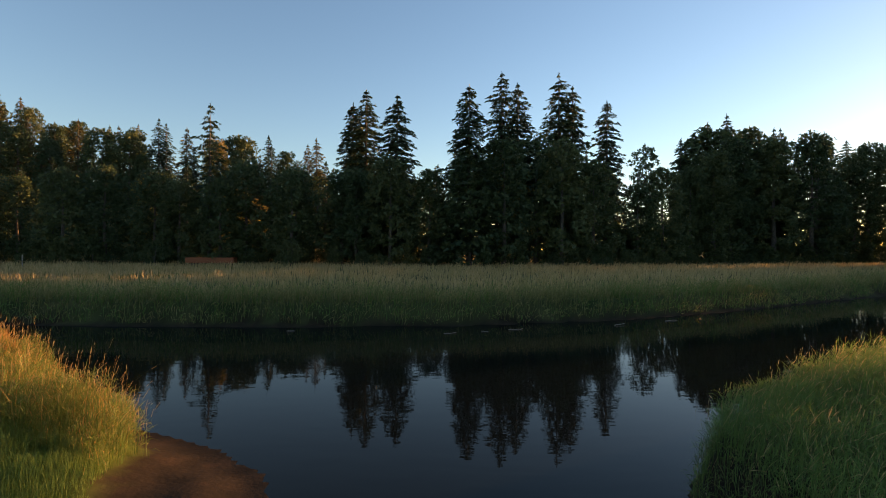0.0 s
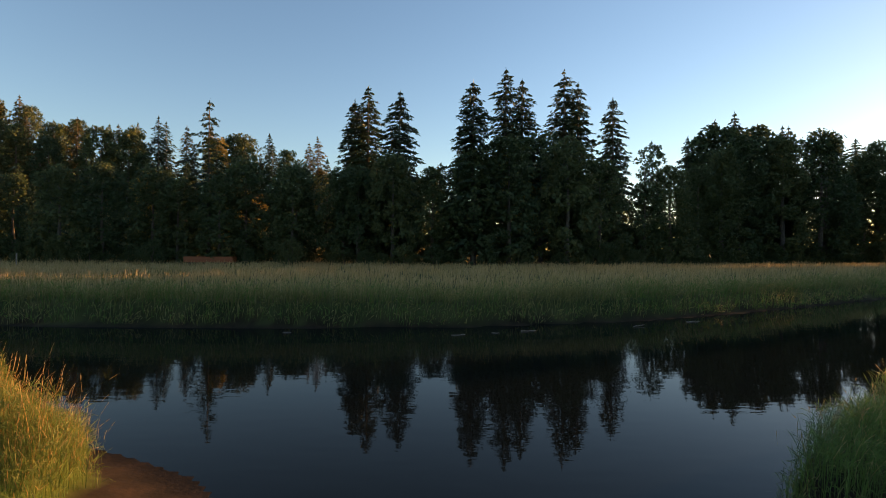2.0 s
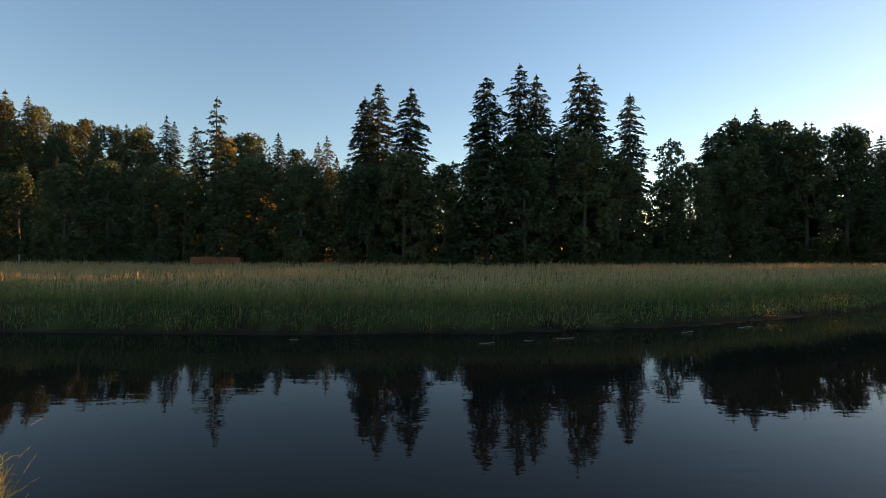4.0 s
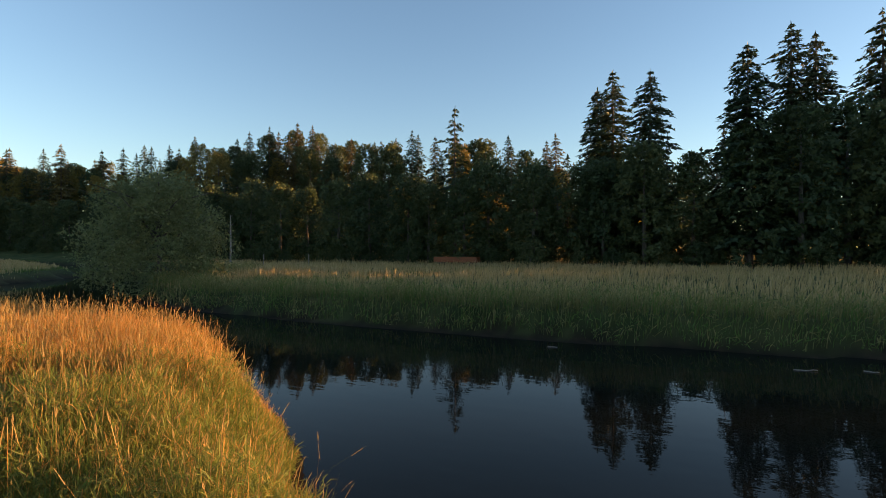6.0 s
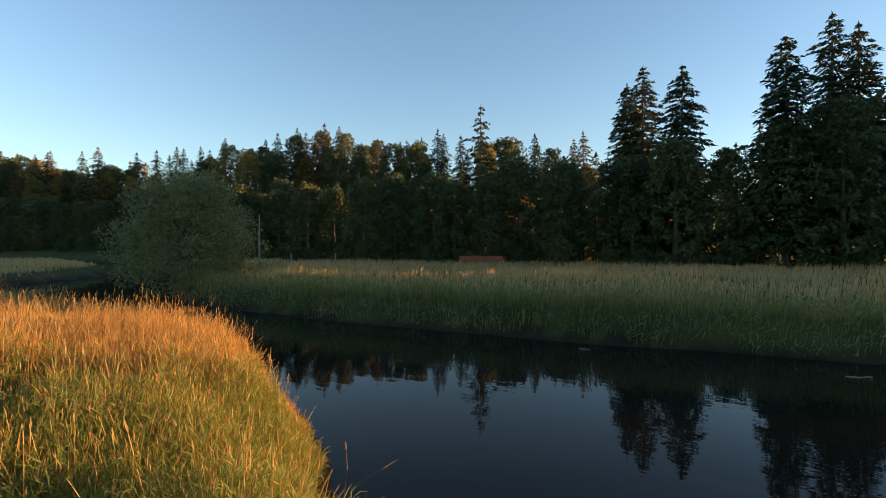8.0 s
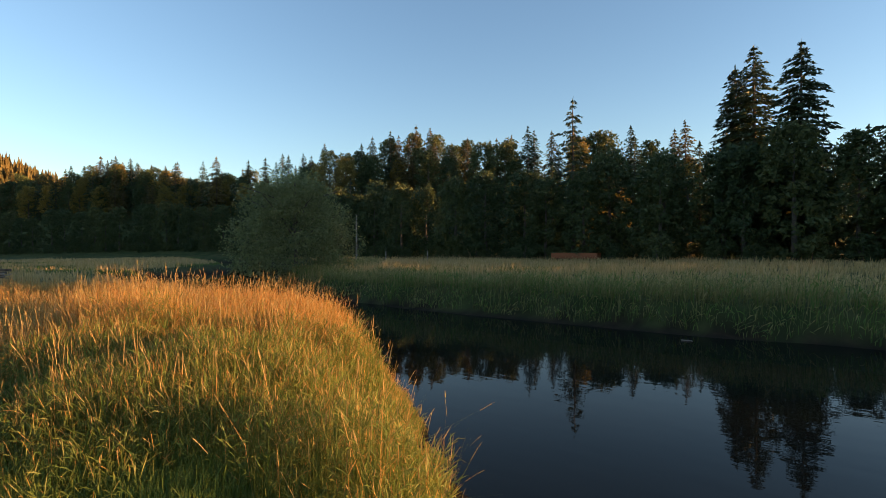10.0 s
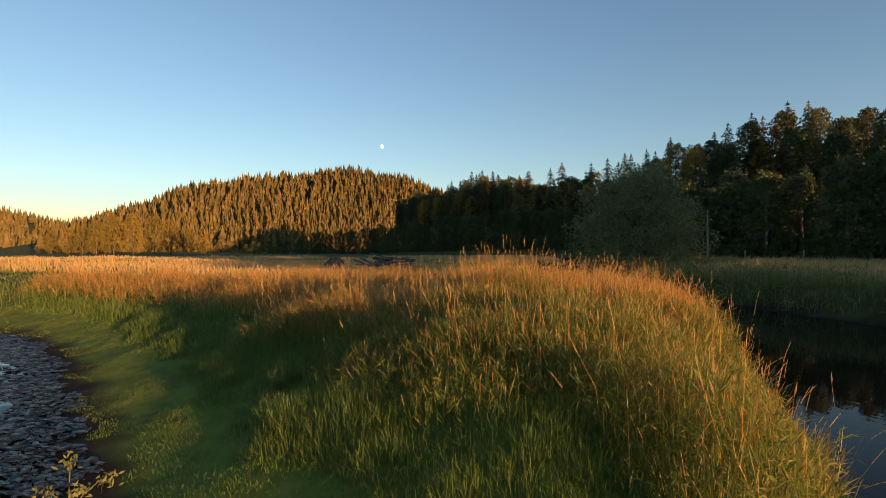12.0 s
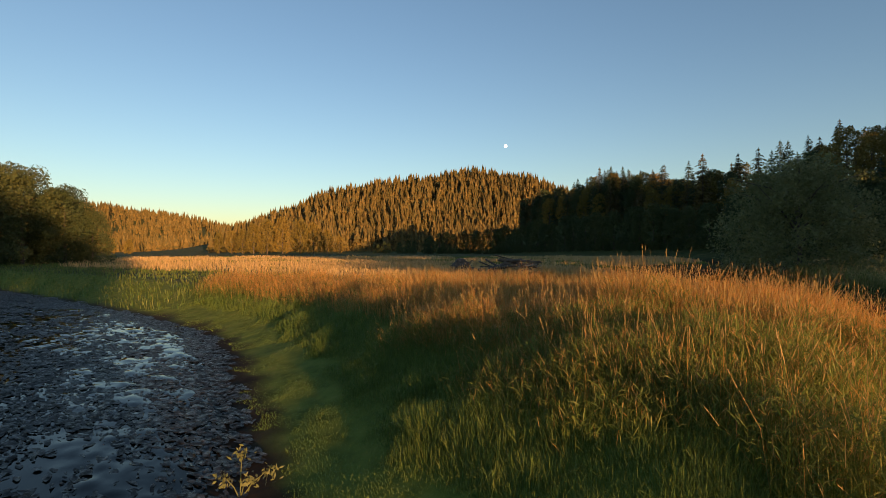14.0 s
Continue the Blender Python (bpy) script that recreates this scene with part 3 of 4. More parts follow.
def far_forest(name, label, line, count, high, tiers, sides, seed, reach, mat):
    """A far wooded slope: many pointed conifers of ragged overlapping skirts, in one mesh."""
    r = np.random.default_rng(seed)
    seg = np.array([math.hypot(b[0] - a[0], b[1] - a[1]) for a, b in zip(line, line[1:])])
    pick = r.choice(len(seg), count, p=seg / seg.sum())
    A, B = np.array(line, float)[:-1, :2][pick], np.array(line, float)[1:, :2][pick]
    d = (B - A) / seg[pick][:, None]
    side = np.stack([-d[:, 1], d[:, 0]], 1)
    side *= np.sign(-(side * A).sum(1))[:, None]
    Q = A + (B - A) * r.random(count)[:, None] + side * (r.uniform(-0.2, 1.0, count) * reach)[:, None]
    base = land(Q[:, 0], Q[:, 1])
    h = high * r.uniform(0.6, 1.2, count) ** 1.2 * (1 + 0.18 * cloud(Q[:, 0], Q[:, 1], high * 2.5, seed))
    girth = h * r.uniform(0.17, 0.27, count)
    k = np.arange(tiers)
    f = k / tiers
    ang = r.uniform(0, 6.28, (count, tiers, 1)) + np.arange(sides) * 6.283 / sides + r.normal(0, 0.25, (count, tiers, sides))
    half = 0.75 * 6.283 / sides
    out = girth[:, None, None] * (1 - f ** 1.25)[None, :, None] * r.uniform(0.6, 1.25, (count, tiers, sides)) + 0.02 * h[:, None, None]
    low = h[:, None, None] * (f[None, :, None] * 0.92 + r.normal(0, 0.02, (count, tiers, sides)))
    up = low + h[:, None, None] * (1.9 / tiers)
    X0, Y0, Z0 = (q[:, None, None] + 0 * ang for q in (Q[:, 0], Q[:, 1], base))
    tri = np.stack([np.stack([X0, Y0, Z0 + up], -1),
                    np.stack([X0 + out * np.cos(ang - half), Y0 + out * np.sin(ang - half), Z0 + low], -1),
                    np.stack([X0 + out * np.cos(ang + half), Y0 + out * np.sin(ang + half), Z0 + low * 0.99], -1)], -2)
    v = tri.reshape(-1, 3)
    me = raw_mesh(name, v, np.full(len(v) // 3, 3), np.arange(len(v)))
    me.materials.append(mat)
    return tagged(new(name, me), label, "forest", kind="stuff")


# both slopes take needles with the sunlight already in their colour
far_forest("hill_forest", "sunlit conifer forest covering the round hill", HILL, 5200, 19, 7, 6, 5, 165, M_FIR_HILL_LIT)
far_forest("distant_forest", "hazy brown forest on the distant ridge", FAR, 6000, 18, 5, 5, 6, 760, M_FIR_HILL_LIT)

# moon
bm = bmesh.new()
bmesh.ops.create_uvsphere(bm, u_segments=32, v_segments=16, radius=14)
me = bpy.data.meshes.new("moon")
bm.to_mesh(me), bm.free()
me.materials.append(M_MOON)
moon = tagged(new("moon", me), "pale full moon low in the evening sky", "moon")
moon.location = (-3968, 528, 815)

# ---- grass ----
def blade_sheet(name, label, mat, x, y, high, wide, lean, seed, plume=None, lift=None, category="grass"):
    """Bent, tapering blades on the ground at x, y. lift: the height on the stem from which a leaf springs.
    plume: the share of blades that carry a seed head, its length and its breadth."""
    r = np.random.default_rng(seed)
    n = len(x)
    z = land(x, y) - 0.03 + (0 if lift is None else lift)
    a = r.uniform(0, 2 * np.pi, n)
    face = np.stack([np.cos(a), np.sin(a), np.zeros(n)], 1)
    b = a + r.normal(np.pi / 2, 0.7, n)
    tilt = np.abs(r.normal(0, 1, n)) * lean
    push = np.stack([np.cos(b) * tilt + 0.10, np.sin(b) * tilt - 0.05, np.zeros(n)], 1) * high[:, None]
    root = np.stack([x, y, z], 1)
    up = np.stack([np.zeros(n), np.zeros(n), high], 1)
    mid = root + up * 0.6 + push * 0.3
    tip = root + up * (1 - 0.4 * np.minimum(tilt, 1.6) ** 2)[:, None] + push
    w = face * (wide * r.uniform(0.7, 1.3, n))[:, None] * 0.5
    v = np.stack([root - w, root + w, mid + w * 0.8, mid - w * 0.8, tip], 1).reshape(-1, 3)
    o = 5 * np.arange(n)[:, None]
    loops = (o + np.array([0, 1, 2, 3, 3, 2, 4])).ravel()
    fn = np.tile([4, 3], n)
    along = np.tile([0.0, 0.0, 0.55, 0.55, 1.0], n)
    me = raw_mesh(name, v, fn, loops, along)
    me.materials.append(mat)
    tagged(new(name, me), label, category, kind="stuff")
    if plume:
        k = np.flatnonzero(r.random(n) < plume[0])
        m = len(k)
        d = unit(tip[k] - mid[k] + r.normal(0, 0.07, (m, 3)) + (0.05, -0.03, 0.12))
        size = plume[1] * r.uniform(0.6, 1.4, m)
        side = unit(np.cross(d, r.normal(0, 1, (m, 3))))
        s0 = tip[k] - d * 0.1
        s1 = tip[k] + d * (r.uniform(0.1, 1.0, m) * size)[:, None]
        c = s1 + (d + (0.12, -0.06, -0.05)) * size[:, None]
        thin = side * np.maximum(0.003, wide[k] * 0.2)[:, None]
        fat = side * (size * plume[2])[:, None]
        across = np.cross(d, fat)
        belly = s1 * 0.6 + c * 0.4
        sv = np.stack([s0 - thin, s0 + thin, s1 + thin, s1 - thin, s1, belly + fat, c, belly - fat, s1, belly + across, c, belly - across], 1).reshape(-1, 3)
        me = raw_mesh(name + "_seed_heads", sv, np.full(3 * m, 4), np.arange(12 * m), np.tile([0.2] * 4 + [0.4, 0.7, 1, 0.7] * 2, m))
        me.materials.append(G_PLUME)
        tagged(new(name + "_seed_heads", me), "ripe tan seed heads standing over the grass", category, kind="stuff")


def leaf_sheet(name, label, mat, x, y, size, wide, lean, seed, lift):
    """Short arching leaves that spring from the stems at the height lift."""
    r = np.random.default_rng(seed)
    n = len(x)
    root = np.stack([x, y, land(x, y) + lift], 1)
    a = r.uniform(0, 2 * np.pi, n)
    tilt = np.abs(r.normal(0.5, 0.5, n)) * lean
    d = unit(np.stack([np.cos(a) * tilt + 0.1, np.sin(a) * tilt - 0.05, np.ones(n) * 0.75], 1)) * size[:, None]
    mid = root + d * 0.55
    tip = root + d - np.stack([np.zeros(n), np.zeros(n), size * 0.12 * tilt ** 2], 1)
    w = unit(np.cross(d, r.normal(0, 1, (n, 3)))) * (wide * r.uniform(0.35, 0.65, n))[:, None]
    v = np.stack([root, mid + w, tip, mid - w], 1).reshape(-1, 3)
    me = raw_mesh(name, v, np.full(n, 4), np.arange(4 * n), np.tile([0.25, 0.6, 1.0, 0.6], n))
    me.materials.append(mat)
    tagged(new(name, me), label, "grass", kind="stuff")


def scatter(x0, x1, y0, y1, per, seed):
    r = np.random.default_rng(seed)
    n = int((x1 - x0) * (y1 - y0) * per)
    return r.uniform(x0, x1, n), r.uniform(y0, y1, n), r.random(n)


SOUTH = SHORE[38:50]


def slough_distance(x, y):
    best = np.full(x.shape, 1e9)
    pnt = np.stack([x, y], -1)
    for a, b in zip(SOUTH, SOUTH[1:]):
        t = np.clip(((pnt - a) @ (b - a)) / ((b - a) @ (b - a)), 0, 1)
        best = np.minimum(best, np.linalg.norm(pnt - a - t[..., None] * (b - a), axis=-1))
    return best


def tall_share(x, y):
    """0 on the soft green by the slough, 1 in the tall reed grass of the mound."""
    s = slough_distance(x, y) + 1.1 * cloud(x, y, 2.6, 0.7)
    river = smooth01((y - 8.3 + 0.3 * (x + 6) + 0.5 * cloud(x, y, 1.2, 6)) / 1.3) * smooth01((x + 10.5) / 2)
    return np.maximum(river, smooth01((s - 3.1 - 0.5 * smooth01((-9 - x) / 5)) / 1.7))


def clumps(x, y):
    return 1 + 0.58 * cloud(x, y, 1.0, 2.2) + 0.25 * cloud(x, y, 2.8, 0.9)


def mound_high(x, y, d, t):
    crest = bulge(x, y, -14, 12.2, 9, 3.6, -14, 1.0)
    crest = crest + bulge(x, y, -7.4, 10.9, 1.7, 1.5, 0, 0.9)
    tussock = 0.62 + 0.75 * np.sqrt(np.abs(cloud(x, y, 1.3, 21)))
    return (0.24 + 0.38 * t + 0.34 * crest) * (tussock * (1 - 0.6 * np.minimum(crest, 1)) + 0.6 * np.minimum(crest, 1)) * clumps(x, y) * smooth01((d + 0.5) / 1.5)


def bare_tip(x, y):
    """The trodden muddy tip between river and slough."""
    edge = 0.65 * (x + 8.7) + 0.76 * (y - 12.6) + 0.3 * cloud(x, y, 0.8, 14)
    return ((edge > 0) & (x > -9.3)) | (np.hypot(x + 3.4, (y - 9.7) * (0.9 - 0.25 * smooth01(y - 10))) + 0.4 * cloud(x, y, 0.8, 4) < 2.7)


# the mound's reed grass: stems with seed heads, and the leaves that spring from them
for nm, box, stems, leaves, seed, wd in (("reed_grass", (-18, -2.5, 3, 18.5), 330, 2300, 21, 0.0105), ("reed_grass_far", (-37, -18, -8, 21), 90, 80, 22, 0.024)):
    for leafy_part, per in ((False, stems), (True, leaves)):
        x, y, u = scatter(*box, per, seed + 40 * leafy_part)
        d = shore_distance(x, y)
        x, y, u, d = (q[d > 0.1] for q in (x, y, u, d))
        t = tall_share(x, y)
        ok = (d > 0.3 + 0.2 * cloud(x, y, 1.1, 0.3)) & (u < np.clip(1.15 * t - 0.06, 0, 1)) & ~bare_tip(x, y)
        x, y, t, d = x[ok], y[ok], t[ok], d[ok]
        r = np.random.default_rng(seed + 5)
        high = mound_high(x, y, d, t)
        ripe = r.random(len(x)) < 0.07 + 0.8 * t * smooth01((-11.0 - x + 0.25 * (y - 11)) / 4.0 + 0.4 * cloud(x, y, 2.0, 1.1)) * smooth01((slough_distance(x, y) - 3.6) / 1.5)
        g = ~ripe
        if leafy_part:
            lift = high * r.uniform(0.1, 0.95, len(x))
            size = r.uniform(0.1, 0.3, len(x)) * (wd / 0.011) ** 0.6
            leaf_sheet(nm + "_leaves", "green and yellow leaves of the reed grass", G_MIX, x[g], y[g], size[g], np.full(g.sum(), wd * 0.95), 1.7, seed + 3, lift[g])
            leaf_sheet(nm + "_dry_leaves", "dry leaves of the reed grass", G_DRY, x[ripe], y[ripe], size[ripe], np.full(ripe.sum(), wd * 0.7), 0.8, seed + 4, lift[ripe])
        else:
            high = high * (0.7 + 0.55 * r.random(len(x)))
            blade_sheet(nm, "tall ripe reed grass glowing on the mound", G_DRY, x[ripe], y[ripe], high[ripe] * 1.12, np.full(ripe.sum(), wd * 0.55), 0.24, seed + 1, plume=(0.34, 0.1, 0.042))
            blade_sheet(nm + "_green", "tall green reed grass on the mound", G_MIX, x[g], y[g], high[g] * 0.92, np.full(g.sum(), wd * 0.5), 0.28, seed + 2, plume=(0.26, 0.075, 0.05))

# single tall stems that stand over the rest
x, y, u = scatter(-30, -4, 4, 19, 6, 25)
d = shore_distance(x, y)
ok = (d > 0.5) & (tall_share(x, y) > 0.6) & ~bare_tip(x, y)
x, y, d = x[ok], y[ok], d[ok]
blade_sheet("tall_stems", "single tall ripe reed stems over the mound", G_DRY, x, y, mound_high(x, y, d, np.ones(len(x))) * 1.15 + 0.2, np.full(len(x), 0.007), 0.18, 26, plume=(0.95, 0.13, 0.06))

# soft green along the slough: low by the mud, thicker towards the mound
x, y, u = scatter(-31, -3, -14, 14, 1500, 31)
d = slough_distance(x, y)
x, y, u = (q[d < 6.5] for q in (x, y, u))
d, t = shore_distance(x, y), tall_share(x, y)
near = np.hypot(x + 5, y - 6)
ok = (d > 0.75 + 0.7 * cloud(x, y, 1.2, 0.5)) & (t < 0.75) & (u < np.clip((9 / near) ** 1.6, 0.08, 1)) & ~bare_tip(x, y)
x, y, near = x[ok], y[ok], near[ok]
thick = smooth01((slough_distance(x, y) + 0.7 * cloud(x, y, 1.5, 9) - 2.3) / 0.9)
h = (0.05 + 0.2 * thick) * (1 + 0.6 * cloud(x, y, 0.6, 5) + 0.4 * cloud(x, y, 2, 6)) * np.random.default_rng(5).uniform(0.5, 1.4, len(x))
blade_sheet("green_grass", "soft green grass by the slough", G_GREEN, x, y, np.maximum(h, 0.03), 0.0045 + 0.0006 * near, 0.6, 33)

# the point across the slough
x, y, u = scatter(2.8, 26, 2, 24, 950, 41)
d = shore_distance(x, y)
ok = (d > 0.0) & (d < 8) & (u < np.clip(1.15 - d / 6, 0.15, 1) * np.clip(13 / np.hypot(x, y), 0.3, 1))
x, y, d = x[ok], y[ok], d[ok]
r = np.random.default_rng(6)
top = (0.62 + 0.16 * smooth01((x - 7) / 5)) * clumps(x, y) * smooth01((d + 0.8) / 1.2)
ripe = r.random(len(x)) < 0.1 + 0.55 * smooth01((x - 6) / 6) * smooth01((cloud(x, y, 2.2, 27) + 0.4) / 0.5)
low = r.random(len(x)) < 0.8
for pick, nm, label, mat, plume in ((~ripe, "point_grass", "rank green grass on the shaded point", G_GREEN, (0.1, 0.09, 0.05)), (ripe, "point_reed_grass", "half-ripe reed grass on the shaded point", G_BANK, (0.7, 0.11, 0.055))):
    q = pick & low
    leaf_sheet(nm + "_leaves", label, mat, x[q], y[q], r.uniform(0.12, 0.34, q.sum()), np.full(q.sum(), 0.0105), 1.9, 42, top[q] * r.uniform(0.05, 0.95, q.sum()))
    q = pick & ~low
    blade_sheet(nm, label, mat, x[q], y[q], top[q] * r.uniform(0.6, 1.2, q.sum()), np.full(q.sum(), 0.009), 0.4, 43, plume=plume)

# the far bank: rank green lip, then the dry field up to the wood
x, y, u = scatter(-62, 75, 28, 72, 85, 51)
d = shore_distance(x, y)
ok = (d > 0.45 + 0.4 * cloud(x, y, 2, 0.5)) & (d < 6) & (u < np.clip(1.4 - d / 5, 0.2, 1)) & (y > 27)
x, y, d = x[ok], y[ok], d[ok]
r = np.random.default_rng(7)
top = 0.95 * (1 + 0.55 * cloud(x, y, 1.3, 2) + 0.45 * cloud(x, y, 3.6, 3)) * smooth01((d + 0.7) / 2.2)
half = cloud(x, y, 2.4, 17) + 0.6 * r.normal(0, 1, len(x)) > 0.1 - 0.32 * d
low = r.random(len(x)) < 0.6
for pick, nm, label, mat in ((~half, "bank_grass", "rank green grass hanging over the river bank", G_GREEN), (half, "bank_reed_grass", "half-ripe tussocks on the shaded river bank", G_BANK)):
    q = pick & low
    leaf_sheet(nm + "_leaves", label, mat, x[q], y[q], r.uniform(0.22, 0.5, q.sum()), np.full(q.sum(), 0.045), 1.5, 52, top[q] * r.uniform(0.15, 0.9, q.sum()))
    q = pick & ~low
    blade_sheet(nm, label, mat, x[q], y[q], top[q] * r.uniform(0.6, 1.15, q.sum()), np.full(q.sum(), 0.032), 0.45, 55, plume=(0.1, 0.16, 0.1))
x, y, u = scatter(-115, 140, 30, 135, 4.6, 53)
d = shore_distance(x, y)
ok = (d > 3.2) & (y > 27) & (u < np.clip(70 / np.hypot(x, y), 0.2, 1))
x, y, d = x[ok], y[ok], d[ok]
h = 0.85 * (1 + 0.5 * cloud(x, y, 2.2, 2) + 0.2 * cloud(x, y, 9, 3)) * np.random.default_rng(9).uniform(0.6, 1.25, len(x))
blade_sheet("field_grass", "dry tan grass of the shaded field", G_FIELD, x, y, h, np.full(len(x), 0.075), 0.3, 54)

# the meadow behind the mound
x, y, u = scatter(-170, -30, -80, 84, 11, 61)
d = shore_distance(x, y)
near = np.hypot(x + 3, y - 6)
ok = (d > 0.8) & (u < np.clip(40 / near, 0.14, 1)) & ((x < -37) | (d < 60))
x, y, near = x[ok], y[ok], near[ok]
h = 0.5 * (1 + 0.3 * cloud(x, y, 2.5, 2) + 0.4 * cloud(x, y, 8, 3)) * np.random.default_rng(12).uniform(0.5, 1.3, len(x))
dryness = cloud(x, y, 16.0, 0.8) + 0.5 * cloud(x, y, 4.0, 0.2) > -0.1 + 1.6 * (1 - smooth01((slough_distance(x, y) - 9) / 8))
blade_sheet("meadow_grass", "dry golden meadow grass", G_FIELD, x[dryness], y[dryness], h[dryness] * 1.2, 0.01 + 0.0009 * near[dryness], 0.35, 62)
blade_sheet("meadow_green", "greener meadow grass", G_MIX, x[~dryness], y[~dryness], h[~dryness] * 0.7, 0.01 + 0.0008 * near[~dryness], 0.5, 63)

# ---- the slough's floating algae ----
c, s = math.cos(radians(40)), math.sin(radians(40))
r = np.random.default_rng(3)
x, y, u = scatter(-46, -4, -30, 8, 210, 71)
d, north = shore_distance(x, y), slough_distance(x, y)
fu, fv = x * c + y * s, -x * s + y * c
cover = 0.5 * cloud(fu / 2.6, fv, 0.45, 11) + 0.6 * cloud(fu / 2.2, fv, 1.6, 12) + 0.4 * cloud(fu / 2, fv, 4.5, 14) + 0.5 * smooth01((2.2 - north) / 2)
cover -= 0.42 * np.maximum(north - 1.9 - 0.32 * np.maximum(-10 - x, 0), 0)
u = u * np.clip(np.hypot(x + 4, y - 6) / 16, 1, 3)
ok = (d < 0.55 + 0.4 * cloud(x, y, 0.7, 19)) & (north < 16) & (y - 0.2 * x < 7.5) & (cover + 0.25 * r.normal(0, 1, len(x)) > -0.02) & (u < 1)
x, y, d = x[ok], y[ok], d[ok]
n = len(x)
ang = np.linspace(0, 2 * np.pi, 6, endpoint=False)[None, :] + r.uniform(-0.35, 0.35, (n, 6))
rad = r.uniform(0.4, 1.0, (n, 6)) * (r.uniform(0.03, 0.115, (n, 1)) * (1 + 0.035 * np.hypot(x + 4, y - 6)[:, None]))
du, dv = rad * np.cos(ang) * 1.5, rad * np.sin(ang) * 0.6
turn = radians(40) + r.normal(0, 0.35, (n, 1))
px, py = x[:, None] + du * np.cos(turn) - dv * np.sin(turn), y[:, None] + du * np.sin(turn) + dv * np.cos(turn)
pz = np.maximum(land(x, y), 0)[:, None] + r.uniform(0.012, 0.045, (n, 1)) + r.normal(0, 0.005, (n, 6))
verts = np.stack([px, py, pz], -1).reshape(-1, 3)
ripple_step = 0.09
rx, ry = np.meshgrid(np.arange(-32, 0, ripple_step), np.arange(-16, 8.5, ripple_step))
rd, rn = shore_distance(rx, ry), slough_distance(rx, ry)
ru, rv = rx * c + ry * s, -rx * s + ry * c
strong = smooth01((2.2 + 0.34 * np.maximum(-10 - rx, 0) + 1.2 * cloud(ru / 2, rv, 2.0, 31) - rn) / 1.6) * smooth01((-rd - 0.1) / 0.6)
rz = 0.008 + strong * (0.02 + 0.03 * cloud(ru / 2.2, rv, 0.27, 32) + 0.02 * cloud(ru / 1.8, rv, 0.7, 33))
inside = (rd < 0.05) & (rn < 9.5) & (ry - 0.2 * rx < 8)
q2 = inside[:-1, :-1] & inside[1:, 1:] & inside[:-1, 1:] & inside[1:, :-1]
number = np.arange(rx.size).reshape(rx.shape)
f2 = np.stack([number[:-1, :-1][q2], number[:-1, 1:][q2], number[1:, 1:][q2], number[1:, :-1][q2]], -1)
keep, f2 = np.unique(f2, return_inverse=True)
v2 = np.stack([rx.ravel(), ry.ravel(), np.maximum(rz, 0.004).ravel()], 1)[keep]
f2 = np.asarray(f2).reshape(-1, 4)
me = raw_mesh("water_ripples", v2, np.full(len(f2), 4), f2.ravel(), smooth=True)
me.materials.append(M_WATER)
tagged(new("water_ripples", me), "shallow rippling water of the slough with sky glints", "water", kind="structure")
me = raw_mesh("algae", verts, np.full(n, 6), np.arange(6 * n))
me.materials.append(M_ALGAE)
tagged(new("algae", me), "dark floating algae mats with wet glints on the slough", "algae", kind="stuff")

# ---- small things ----
def log_mesh(name, length, radius, seed, bend=0.08):
    r = np.random.default_rng(seed)
    n = 7
    pth = np.stack([np.linspace(-length / 2, length / 2, n), np.cumsum(r.normal(0, bend * length / n, n)), np.cumsum(r.normal(0, bend * length / n * 0.6, n))], 1)
    v, f, l = tube(pth, radius * np.linspace(1.0, 0.55, n) * r.uniform(0.9, 1.1, n), 8)
    start = np.arange(8)[::-1]
    return raw_mesh(name, v, np.append(f, 8), np.concatenate([l, start]), smooth=True)


def ground_at(x, y):
    return float(land(np.array([x]), np.array([y]))[0])


# tangle of driftwood on the meadow
pile = tagged(new("driftwood_pile"), "tangled heap of weathered driftwood logs and branches on the meadow", "driftwood")
pile.matrix_basis = pose(-51.5, 13.2, ground_at(-51.5, 13.2), 0, 0, 82) @ Matrix.Scale(1.05, 4)
r = np.random.default_rng(17)
for k in range(26):
    big = k < 9
    ob = mesh_part("log" if big else "branch", log_mesh("log", r.uniform(2.2, 4.6) if big else r.uniform(1.2, 2.8), r.uniform(0.1, 0.2) if big else r.uniform(0.03, 0.07), 400 + k), M_DEADWOOD if k % 7 == 0 else M_BARK, pile)
    u = r.uniform(-1, 1)
    ob.matrix_basis = pose(u * 2.0, r.uniform(-0.6, 0.6), (1 - u * u) * r.uniform(0.2, 1.2) + 0.2, r.uniform(-20, 20), r.uniform(-32, 32), r.uniform(-50, 50))
# its root plate beside it
stump = tagged(new("stump"), "upturned dark stump with a ball of roots", "stump")
stump.matrix_basis = pose(-53.4, 8.6, ground_at(-53.4, 8.6) + 0.62, 0, 0, 15)
bm = bmesh.new()
bmesh.ops.create_icosphere(bm, subdivisions=4, radius=0.8)
for vert in bm.verts:
    vert.co *= 1 + 0.28 * noise.noise(vert.co * 2.3) + 0.16 * noise.noise(vert.co * 6.1)
me = bpy.data.meshes.new("root_ball")
bm.to_mesh(me), bm.free()
mesh_part("root_ball", me, M_BARK, stump)
for k in range(9):
    ob = mesh_part("root", log_mesh("root", r.uniform(0.7, 1.2), 0.05, 430 + k, 0.3), M_BARK, stump)
    a = k * 40
    ob.matrix_basis = pose(0.75 * math.cos(radians(a)), 0.75 * math.sin(radians(a)), r.uniform(-0.2, 0.5), 0, -30, a)

